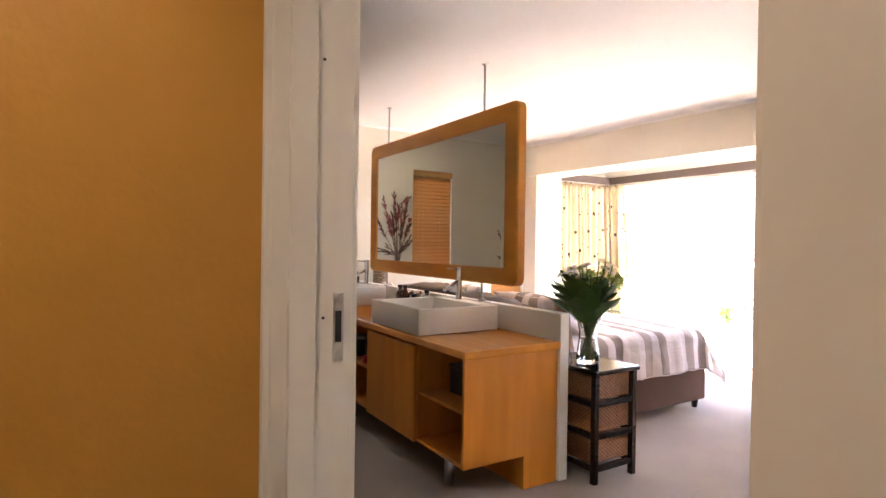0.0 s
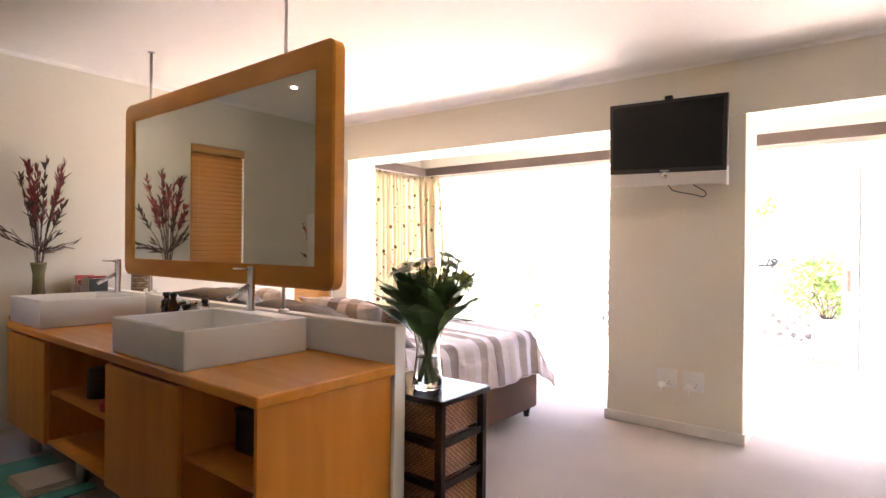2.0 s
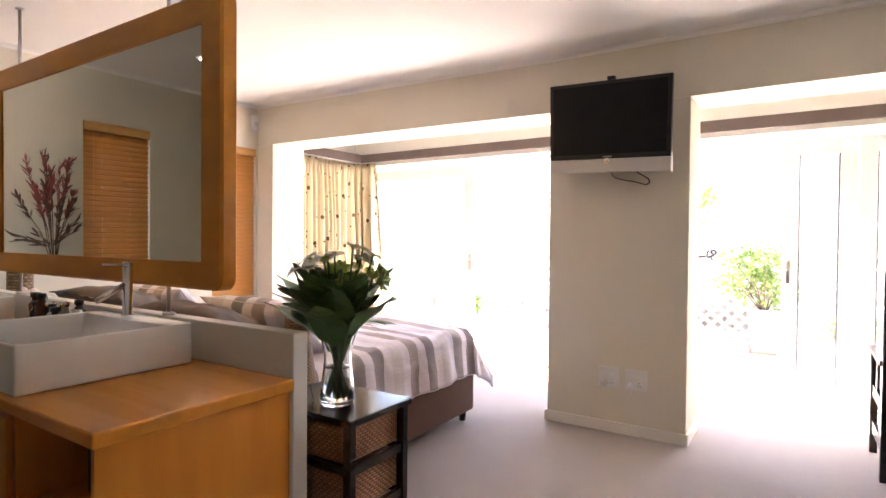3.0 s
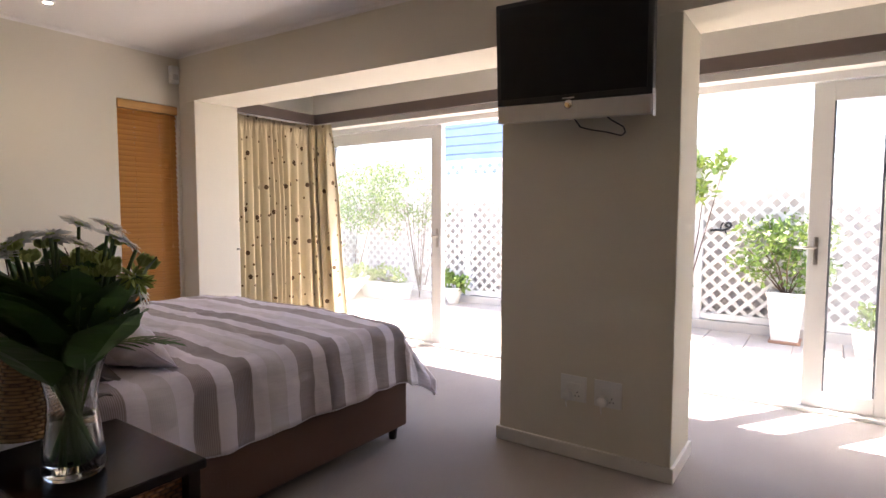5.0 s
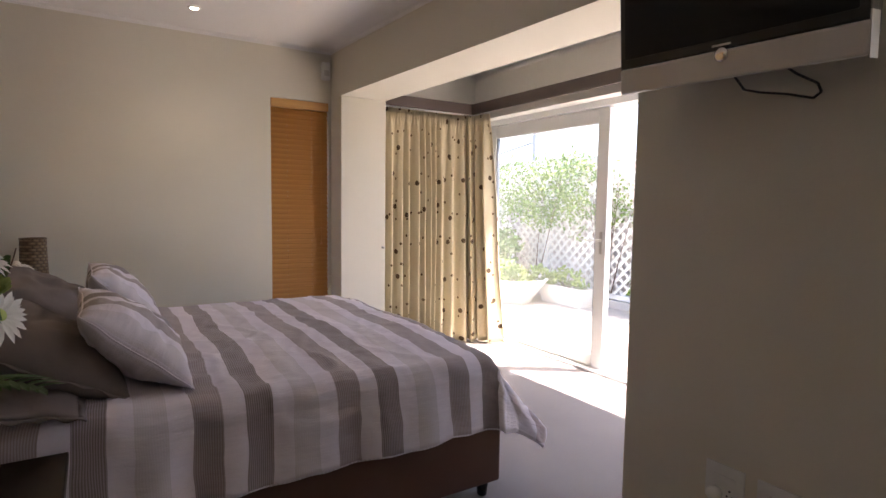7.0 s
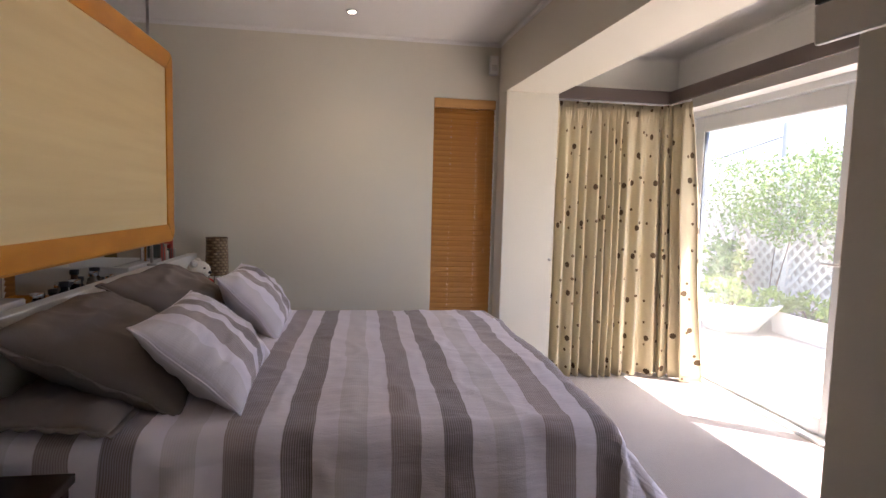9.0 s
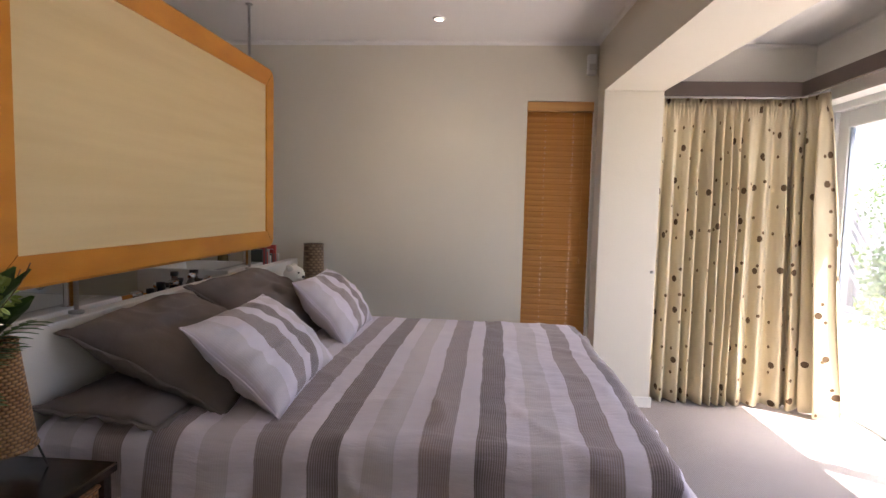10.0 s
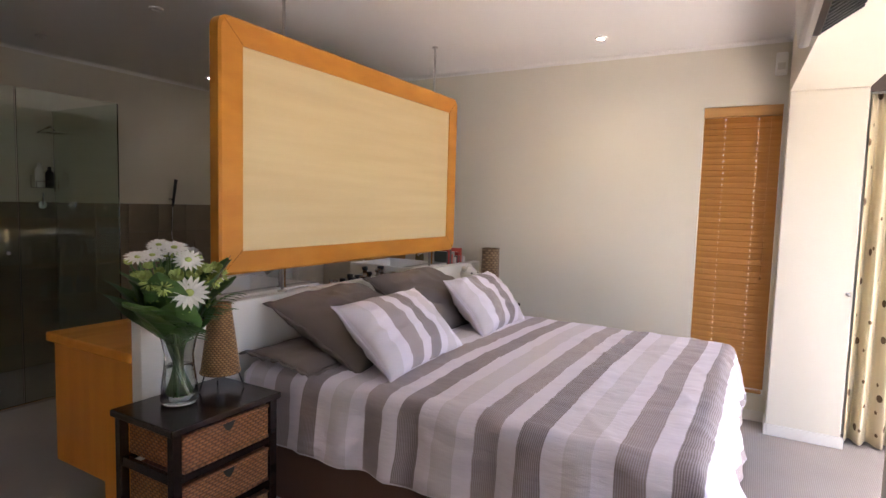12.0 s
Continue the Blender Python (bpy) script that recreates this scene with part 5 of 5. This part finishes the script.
POT2 = [(0, 0), (0.05, 0), (0.06, 0.01), (0.065, 0.11), (0.06, 0.12), (0.05, 0.11), (0, 0.10)]
dried_plant(2.1, 6.05, 1.0, "small dark dried grass arrangement in a white pot", 9, CERAMIC, POT2)

# books and boxes at the end of the worktop
rng = random.Random(5)
cols = [(0.05, 0.06, 0.05), (0.30, 0.02, 0.02), (0.10, 0.10, 0.10), (0.55, 0.08, 0.06), (0.45, 0.42, 0.38), (0.70, 0.68, 0.64)]
yy = 5.955
for k in range(12):
    w = rng.uniform(0.018, 0.032)
    h = rng.uniform(0.18, 0.27)
    b = thing("book", "upright paper book on the worktop by the wall", "book", 3.83, yy, 0.804, group="books on the worktop")
    m = mat("book_cloth", cols[k % 6], 0.6)
    part("cover", box(bmesh.new(), -0.06, 0.06, 0, w, 0, h, 0.002), m, b)
    part("pages", boxes((-0.061, 0.055, 0.003, w - 0.003, 0.004, h + 0.0005)), mat("paper", (0.72, 0.69, 0.62), 0.9), b)
    yy += w + 0.002

# toiletry bottles between the basins
rng = random.Random(8)
tones = [(0.03, 0.02, 0.02), (0.10, 0.05, 0.03), (0.02, 0.02, 0.03), (0.30, 0.26, 0.22), (0.05, 0.03, 0.02), (0.6, 0.58, 0.55)]
for k in range(13):
    b = thing("toiletry_bottle", "small dark glass toiletry jar with a cap by the half wall", "bottle", 3.84 + 0.075 * rng.random(), 4.58 + k * 0.047, 0.804, group="toiletries between the basins")
    r, h = rng.uniform(0.024, 0.036), rng.uniform(0.12, 0.185)
    bm = bmesh.new()
    lathe(bm, [(0, 0), (r, 0), (r * 1.03, 0.008), (r * 1.03, h * 0.8), (r * 0.55, h * 0.9), (r * 0.55, h), (0, h)], 18)
    part("jar", bm, mat("bottle_glass", tones[k % 6], 0.15), b)
    bm = bmesh.new()
    lathe(bm, [(0, h), (r * 0.75, h), (r * 0.75, h + 0.022), (0, h + 0.024)], 16)
    part("cap", bm, BLACKP if k % 3 else CHROME, b)
bm = bmesh.new()
lathe(bm, [(0, 0), (0.033, 0), (0.038, 0.11), (0.034, 0.11), (0.03, 0.006), (0, 0.006)], 22)
single("tooth_mug", bm, CERAMIC, "white ceramic tooth mug on the worktop", "mug", 3.86, 4.52, 0.804)

# things on the open shelves
sh = thing("storage_box", "black lidded storage box on the open shelf", "box", 3.50, 3.50, 0.481)
part("body", box(bmesh.new(), -0.02, 0.18, -0.10, 0.14, 0, 0.15, 0.006), BLACKP, sh)
part("lid", box(bmesh.new(), -0.025, 0.185, -0.105, 0.145, 0.151, 0.17, 0.005), BLACKP, sh)
for k, (dx, dy, r, h, c, zz) in enumerate(((0.05, 4.42, 0.025, 0.11, (0.7, 0.66, 0.6), 0.481), (0.10, 4.52, 0.045, 0.13, (0.25, 0.28, 0.06), 0.481), (0.06, 4.50, 0.05, 0.05, (0.45, 0.03, 0.03), 0.481), (0.15, 4.65, 0.055, 0.16, (0.02, 0.02, 0.02), 0.481), (0.12, 4.80, 0.06, 0.15, (0.02, 0.02, 0.025), 0.481), (0.16, 4.6, 0.06, 0.12, (0.02, 0.02, 0.02), 0.2045), (0.10, 4.45, 0.035, 0.10, (0.5, 0.48, 0.42), 0.2045))):
    b = thing("shelf_tub", "small toiletry tub standing on the open shelf", "tub", 3.335 + dx, dy + 0.10, zz, group="tubs on the shelf")
    bm = bmesh.new()
    lathe(bm, [(0, 0), (r, 0), (r, h * 0.8), (r * 0.9, h * 0.85), (0, h * 0.85)], 18)
    part("body", bm, mat("tub_plastic", c, 0.4), b)
    bm = bmesh.new()
    lathe(bm, [(0, h * 0.85), (r * 0.92, h * 0.85), (r * 0.92, h), (0, h)], 18)
    part("lid", bm, mat("tub_lid", tuple(min(0.8, q * 1.3 + 0.02) for q in c), 0.4), b)

# black laundry basket, white cupboard, mats
lb = thing("laundry_basket", "tall black woven laundry basket by the wall", "laundry basket", 3.0, 5.86, 0)
bm = bmesh.new()
lathe(bm, [(0, 0), (0.20, 0), (0.225, 0.55), (0.215, 0.55), (0.19, 0.02), (0, 0.02)], 28)
part("body", bm, wicker("black_weave", (0.012, 0.011, 0.011), (0.02, 0.018, 0.017), 10), lb)
bm = bmesh.new()
lathe(bm, [(0, 0.575), (0.20, 0.57), (0.23, 0.56), (0.23, 0.55), (0, 0.55)], 28)
part("lid", bm, BLACKP, lb)
wc = thing("white_cupboard", "narrow tall white two-door cupboard in the bathroom", "cupboard", 2.60, 5.1, 0)
part("body", box(bmesh.new(), -0.2, 0.175, -0.18, 0.2, 0, 1.56, 0.006), WHITEP, wc)
part("door", box(bmesh.new(), 0.177, 0.192, -0.18, 0.2, 0.05, 1.04, 0.004), WHITEP, wc)
part("door", box(bmesh.new(), 0.177, 0.192, -0.18, 0.2, 1.047, 1.555, 0.004), WHITEP, wc)
bm = bmesh.new()
box(bm, 2.86, 3.44, 4.88, 5.62, 0.0, 0.012, 0.004)
single("bath_mat", bm, TOWEL, "turquoise bath mat on the floor by the washstand", "bath mat")
bm = bmesh.new()
for i in range(3):
    box(bm, 3.15 + 0.004 * i, 3.46 - 0.006 * i, 4.98 + 0.01 * i, 5.30 - 0.004 * i, 0.013 + 0.012 * i, 0.024 + 0.012 * i, 0.005)
single("folded_towel", bm, BEIGEC, "beige towel folded on the bath mat", "towel")

# bathroom tiles and shower
wt = structure("wall_tiling", boxes((WEST, WEST + 0.006, 2.25, NORTH, 0, 1.37)), mat("tile_grout", (0.20, 0.165, 0.125), 0.9), "beige wall tiles to chest height on the bathroom wall", "wall tiles")
tile = mesh_of("tile", box(bmesh.new(), 0, 0.008, 0.002, 0.298, 0.002, 0.272, 0.0015, 1), TILEB)
for j in range(13):
    for k in range(5):
        t = new("tile", tile)
        t.parent = wt
        t.matrix_basis = pose(WEST + 0.006, 2.30 + 0.3 * j, 0.004 + 0.2735 * k)
sg = thing("shower_screen", "frameless greenish glass shower screen", "shower screen", 1.9, 3.3, 0)
gp = part("fixed_pane", box(bmesh.new(), -0.005, 0.005, 0.42, 1.08, 0.02, 2.13, 0.001), SHOWER_GLASS, sg)
gd = part("door_pane", box(bmesh.new(), -0.005, 0.005, -0.30, 0.41, 0.02, 2.13, 0.001), SHOWER_GLASS, sg)
bm = bmesh.new()
rod(bm, (0.006, 0.34, 1.05), (0.035, 0.34, 1.05), 0.012)
part("door_knob", bm, CHROME, gd)
part("end_pane", box(bmesh.new(), -0.94, -0.006, 1.075, 1.085, 0.02, 2.13, 0.001), SHOWER_GLASS, sg)
part("channel", box(bmesh.new(), -0.012, 0.012, -0.30, 1.09, 0.0, 0.02, 0.003), CHROME, sg)
sr = thing("shower_set", "chrome overhead shower rose on a wall arm", "shower", WEST + 0.014, 4.26, 0)
bm = bmesh.new()
tube(bm, [(0, 0, 1.94), (0.2, 0, 1.98), (0.26, 0, 1.95)], 0.009, 10)
part("arm", bm, CHROME, sr)
bm = bmesh.new()
lathe(bm, [(0, 1.945), (0.02, 1.94), (0.09, 1.925), (0.09, 1.917), (0, 1.917)], 24, 0.26, 0)
part("rose", bm, CHROME, sr)
bm = bmesh.new()
rod(bm, (0.0, 0, 1.35), (0.05, 0, 1.35), 0.03, 0.03, 16)
rod(bm, (0.05, 0, 1.35), (0.06, 0, 1.45), 0.008)
part("mixer", bm, CHROME, sr)
# wire caddy with two bottles beside the shower
cad = thing("shower_caddy", "chrome wire caddy on the shower wall", "shower caddy", WEST + 0.014, 4.29, 1.49)
bm = bmesh.new()
for yy in (-0.09, 0.0, 0.075):
    tube(bm, [(0, yy, 0.10), (0, yy, 0), (0.09, yy, 0), (0.09, yy, 0.05)], 0.003, 6)
for xx, zz in ((0.003, 0.10), (0.09, 0.05), (0.045, 0.0)):
    rod(bm, (xx, -0.09, zz), (xx, 0.075, zz), 0.003, 0.003, 6)
part("basket", bm, CHROME, cad)
bm = bmesh.new()
rod(bm, (0.03, 0.072, -0.03), (0.03, 0.072, 0.25), 0.007, 0.007, 10)
part("rail", bm, CHROME, cad)
for yy, r, h, m, label in ((-0.045, 0.033, 0.20, WHITEP, "tall white shampoo bottle in the shower caddy"), (0.028, 0.03, 0.17, BLACKP, "dark shampoo bottle in the shower caddy")):
    sb = thing("shampoo_bottle", label, "bottle", WEST + 0.058, 4.29 + yy, 1.4935)
    bm = bmesh.new()
    lathe(bm, [(0, 0), (r * 0.92, 0), (r, 0.008), (r, h * 0.72), (r * 0.45, h * 0.84), (r * 0.4, h * 0.86), (0, h * 0.86)], 20)
    part("bottle_body", bm, m, sb)
    bm = bmesh.new()
    lathe(bm, [(0, h * 0.86), (r * 0.5, h * 0.86), (r * 0.48, h), (0, h)], 16)
    part("cap", bm, m, sb)
hs = thing("hand_shower", "chrome hand shower on a wall holder", "hand shower", WEST + 0.006, 5.43, 0)
bm = bmesh.new()
rod(bm, (0.0, 0, 1.42), (0.05, 0, 1.42), 0.012)
part("holder", bm, CHROME, hs)
bm = bmesh.new()
rod(bm, (0.05, 0, 1.36), (0.075, 0.02, 1.62), 0.012, 0.017, 12)
part("handpiece", bm, BLACKIRON, hs)
bm = bmesh.new()
tube(bm, [(0.05, 0, 1.36), (0.055, -0.02, 1.1), (0.05, 0.0, 0.85), (0.02, 0.03, 0.75)], 0.006)
part("hose", bm, CHROME, hs)


# ---- terrace and garden ----
structure("ground", boxes((-60, 200, -150, 150, -0.30, -0.14)), GROUND, "bare pale ground running to the horizon", "ground")
pv = structure("pavement", boxes((8.06, 10.75, -2.6, 10.2, -0.14, -0.035)), mat("paving_joint", (0.34, 0.29, 0.24), 0.95), "sunlit sandy terrace paving slabs", "paving")
slab = mesh_of("slab", box(bmesh.new(), 0.003, 0.397, 0.003, 0.397, -0.035, -0.012, 0.004, 1), PAVE)
for i in range(6):
    for j in range(31):
        s = new("slab", slab)
        s.parent = pv
        s.matrix_basis = pose(8.07 + 0.4 * i, -2.4 + 0.4 * j, 0)

FX = 10.45
fence = thing("lattice_fence", "white painted diagonal lattice fence on posts", "fence", FX, 0, 0)
for k in range(13):
    part("post", box(bmesh.new(), -0.03, 0.05, -2.1 + 1.03 * k - 0.13, -2.1 + 1.03 * k - 0.05, -0.03, 2.06, 0.004), LATT, fence)
part("rail", box(bmesh.new(), -0.025, 0.02, -2.4, 10.2, 0.10, 0.17, 0.004), LATT, fence)
part("rail", box(bmesh.new(), -0.025, 0.02, -2.4, 10.2, 1.99, 2.05, 0.004), LATT, fence)
ln = 1.86 * math.sqrt(2)
slat = mesh_of("lattice_slat", box(bmesh.new(), -0.005, 0.005, -0.02, 0.02, 0, ln, 0.001, 1), LATT)
pit = 0.155
yy = -2.2
while yy < 9.6:
    for sgn in (1, -1):
        if sgn == 1 or yy > -0.3:
            s = new("lattice_slat", slat)
            s.parent = fence
            s.matrix_basis = pose(0.012 * sgn, yy, 0.16, -45 * sgn, 0, 0)
    yy += pit
# above 1 m the wall is added backing, to darken the lattice holes
structure("wall_garden", boxes((FX + 0.16, FX + 0.30, -2.6, 10.4, -0.14, 1.86), (8.06, FX + 0.28, 10.2, 10.4, -0.14, 2.1), (8.06, FX + 0.28, -2.8, -2.6, -0.14, 2.1)), PLASTW, "pale plastered garden wall behind the lattice", "garden wall")
structure("fence_kerb", boxes((FX - 0.06, FX + 0.10, -2.5, 10.2, -0.035, 0.09), bevel=0.01), PLASTW, "low plastered kerb under the lattice", "kerb")


def foliage(name, parent, centre, radii, n, size, material, seed, label, droop=0.0, hollow=0.35):
    rng = random.Random(seed)
    vs, fs = [], []
    clumps = [Vector(centre) + Vector((radii[0] * rng.uniform(-0.75, 0.75), radii[1] * rng.uniform(-0.75, 0.75), radii[2] * rng.uniform(-0.75, 0.75))) for _ in range(max(6, n // 45))]
    for i in range(n):
        c = clumps[i % len(clumps)]
        r = rnd_dir(rng, 0) * rng.uniform(hollow, 1.0) * 0.36
        p = c + Vector((r.x * radii[0], r.y * radii[1], r.z * radii[2]))
        leaf_at(vs, fs, p, rnd_dir(rng, 0.3 - droop), rnd_dir(rng, 0.8), size * rng.uniform(0.6, 1.3), size * rng.uniform(0.35, 0.6))
    return pydata(name, vs, fs, material, parent, label)


def planter(x, y, kind, w, d, h, label):
    p = thing("planter", label, "planter", x, y, -0.012)
    bm = bmesh.new()
    if kind == "trough":
        o = [(-w / 2, -d / 2), (w / 2, -d / 2), (w / 2, d / 2), (-w / 2, d / 2)]
        rings = []
        for s, z in ((0.86, 0), (1.0, h), (0.9, h), (0.82, h - 0.06)):
            rings.append([bm.verts.new((a * s, b * s, z)) for a, b in o])
        for a, b in zip(rings, rings[1:]):
            for k in range(4):
                bm.faces.new((a[k], a[(k + 1) % 4], b[(k + 1) % 4], b[k]))
        bm.faces.new(rings[0][::-1])
        bm.faces.new(rings[3])
        bmesh.ops.bevel(bm, geom=list(bm.edges), offset=0.008, segments=2, affect="EDGES")
        part("pot", bm, TERRA, p)
        part("soil", boxes((-w * 0.41, w * 0.41, -d * 0.41, d * 0.41, h - 0.06, h - 0.045)), SOIL, p)
    elif kind == "square":
        o = [(-w / 2, -d / 2), (w / 2, -d / 2), (w / 2, d / 2), (-w / 2, d / 2)]
        rings = []
        for s, z in ((0.70, 0.02), (0.97, h - 0.05), (1.03, h - 0.05), (1.03, h), (0.9, h), (0.86, h - 0.06)):
            rings.append([bm.verts.new((a * s, b * s, z)) for a, b in o])
        for a, b in zip(rings, rings[1:]):
            for k in range(4):
                bm.faces.new((a[k], a[(k + 1) % 4], b[(k + 1) % 4], b[k]))
        bm.faces.new(rings[0][::-1])
        bm.faces.new(rings[-1])
        bmesh.ops.bevel(bm, geom=list(bm.edges), offset=0.006, segments=2, affect="EDGES")
        part("pot", bm, TERRA, p)
        part("saucer", box(bmesh.new(), -w * 0.42, w * 0.42, -d * 0.42, d * 0.42, 0, 0.03, 0.008), mat("clay_saucer", (0.36, 0.20, 0.13), 0.8), p, "clay saucer")
        part("soil", boxes((-w * 0.42, w * 0.42, -d * 0.42, d * 0.42, h - 0.06, h - 0.04)), SOIL, p)
    else:
        lathe(bm, [(0, 0), (w * 0.28, 0), (w * 0.30, h * 0.15), (w * 0.5, h * 0.9), (w * 0.52, h), (w * 0.47, h), (w * 0.40, h * 0.7), (0, h * 0.68)], 32)
        part("bowl", bm, TERRA, p)
    return p


planter(10.17, 2.08, "square", 0.33, 0.33, 0.52, "white square tapered pot on a clay saucer by the fence")
planter(10.05, 7.28, "trough", 0.26, 0.86, 0.26, "long white planting trough by the fence")
planter(10.2, 6.15, "bowl", 0.28, 0.28, 0.24, "small white round pot by the fence")
planter(9.55, 7.85, "bowl", 1.0, 1.0, 0.34, "wide white planting bowl on the terrace")
planter(9.98, 1.25, "trough", 0.26, 0.62, 0.26, "white planting trough beside the square pot")
planter(10.2, 3.15, "bowl", 0.26, 0.26, 0.24, "small white round pot at the fence")


def plant(name, label, x, y, z, centre, radii, n, size, material, seed, stem_n=5, droop=0.0):
    p = thing(name, label, "plant", x, y, z)
    rng = random.Random(seed)
    bm = bmesh.new()
    for k in range(stem_n):
        e = Vector(centre) + Vector((radii[0] * rng.uniform(-0.7, 0.7), radii[1] * rng.uniform(-0.7, 0.7), radii[2] * rng.uniform(-0.3, 0.6)))
        mid = e * 0.5 + Vector((rng.uniform(-0.03, 0.03), rng.uniform(-0.03, 0.03), 0.02))
        rod(bm, (0.01 * k - 0.02, 0, -0.03), mid, 0.009, 0.006, 6)
        rod(bm, mid, e, 0.006, 0.003, 6)
    part("stems", bm, BARK, p)
    foliage("leaves", p, centre, radii, n, size, material, seed, "", droop)
    return p


plant("rose_bush", "leafy green rose bush with pale blooms in the square pot", 10.17, 2.08, 0.46, (0, 0.05, 0.42), (0.32, 0.48, 0.42), 1500, 0.065, LEAFG, 21, 8)
plant("trough_plants", "low bright green plants filling the trough", 10.05, 7.28, 0.19, (0, 0, 0.12), (0.16, 0.42, 0.16), 700, 0.07, LEAFY, 22, 6)
plant("pot_plant", "small leafy plant in a round pot", 10.2, 6.15, 0.15, (0, 0, 0.14), (0.17, 0.28, 0.15), 320, 0.07, LEAFG, 23, 4)
plant("bowl_plants", "pale green succulents filling the planting bowl", 9.55, 7.85, 0.22, (0, 0, 0.16), (0.42, 0.42, 0.18), 900, 0.07, LEAFY, 24, 6)
plant("trough_plants", "low green plants filling the short trough", 9.98, 1.25, 0.19, (0, 0, 0.14), (0.14, 0.30, 0.16), 420, 0.07, LEAFG, 25, 5)
plant("grass_plant", "thin upright green stalks in a round pot", 10.2, 3.15, 0.16, (0, 0, 0.34), (0.12, 0.15, 0.36), 420, 0.06, LEAFY, 26, 8)
plant("climbing_vine", "bright green climbing vine on the lattice", 10.33, 3.05, 0.45, (0, -0.05, 1.20), (0.10, 0.42, 0.36), 520, 0.10, LEAFY, 27, 5)
plant("climbing_shrub", "bushy climber spilling over the lattice top", 10.30, 8.2, -0.01, (-0.08, -0.1, 1.58), (0.36, 1.35, 0.58), 3900, 0.06, LEAFG, 28, 3, 0.5)
plant("climbing_creeper", "thin creeper threading through the lattice", 10.40, 6.9, -0.01, (0, 0, 1.35), (0.06, 0.8, 0.55), 420, 0.055, LEAFG, 29, 9)
plant("fern_clump", "dark fern clump behind the planting bowl", 10.0, 8.6, -0.01, (0, 0, 0.5), (0.3, 0.55, 0.55), 1100, 0.10, LEAFG, 30, 6)
rng = random.Random(31)
bl = thing("rose_blooms", "pale cream rose blooms on the bush", "flowers", 10.17, 2.08, 0.9)
for k in range(10):
    c = Vector((rng.uniform(-0.3, 0.0), rng.uniform(-0.35, 0.45), rng.uniform(-0.15, 0.35)))
    vs, fs = [], []
    for i in range(9):
        leaf_at(vs, fs, c, rnd_dir(rng, 0.8), rnd_dir(rng), 0.035, 0.03)
    pydata("bloom", vs, fs, PETALW, bl)

# black iron lizard ornament on the lattice
bm = bmesh.new()
tube(bm, [(0, 0.12, 0.0), (0, 0.05, 0.01), (0, 0.0, 0.0), (0, -0.05, 0.02), (0, -0.09, 0.05), (0, -0.07, 0.09), (0, -0.03, 0.08), (0, -0.03, 0.05), (0, -0.06, 0.045)], 0.013, 8)
tube(bm, [(0, 0.02, 0.0), (0, 0.01, 0.06), (0, -0.01, 0.09)], 0.009, 8)
tube(bm, [(0, -0.03, 0.0), (0, -0.04, -0.03), (0, -0.08, -0.03)], 0.009, 8)
single("wall_ornament", bm, BLACKIRON, "curled black iron ornament hung on the lattice", "ornament", FX - 0.045, 2.72, 1.10)

# neighbours beyond the fence
nb = thing("neighbour_building", "neighbouring house with blue horizontal cladding", "building", 17.0, 9.2, -0.14)
part("wall", boxes((0.05, 5.0, -1.2, 2.4, 0, 4.6)), PLASTW, nb)
board = mesh_of("cladding_board", box(bmesh.new(), 0, 0.05, -1.2, 2.2, 0, 0.235, 0.01, 1), BLUE)
for k in range(9):
    s = new("cladding_board", board)
    s.parent = nb
    s.matrix_basis = pose(0, 0, 2.35 + 0.25 * k, 0, -6, 0)
part("corner_post", boxes((-0.06, 0.05, 2.2, 2.42, 0, 4.6)), mat("white_corner_paint", (0.75, 0.76, 0.78), 0.6), nb)
part("roof", boxes((-0.4, 5.4, -1.5, 2.6, 4.6, 4.75)), GREYM, nb)
nb2 = thing("distant_house", "low pale house far beyond the fence", "building", 40, 33, -0.14)
part("wall", boxes((0, 8, -6, 6, 0, 4.2)), PLASTW, nb2)
bm = bmesh.new()
vs = [bm.verts.new(p) for p in ((-0.5, -6.5, 4.2), (8.5, -6.5, 4.2), (8.5, 6.5, 4.2), (-0.5, 6.5, 4.2), (4, -6.5, 6.0), (4, 6.5, 6.0))]
for q in ((0, 4, 5, 3), (1, 2, 5, 4), (0, 1, 4), (3, 5, 2), (0, 3, 2, 1)):
    bm.faces.new([vs[i] for i in q])
part("roof", bm, mat("roof_tile", (0.25, 0.14, 0.10), 0.8), nb2)
for k in range(4):
    part("window", boxes((-0.05, 0.0, -5 + 2.8 * k, -3.8 + 2.8 * k, 1.4, 2.8)), GREYM, nb2)
pl = thing("steel_pole", "grey steel pole with a slanting stay beyond the fence", "pole", 14.0, 12.4, -0.14)
bm = bmesh.new()
rod(bm, (0, 0, 0), (0, 0, 3.35), 0.11, 0.11, 14)
part("mast", bm, GREYM, pl)
bm = bmesh.new()
rod(bm, (0, 0, 3.1), (0, 3.1, 2.65), 0.025, 0.025, 8)
rod(bm, (0, 3.1, 0.0), (0, 3.1, 2.7), 0.03, 0.03, 8)
part("stay", bm, GREYM, pl)
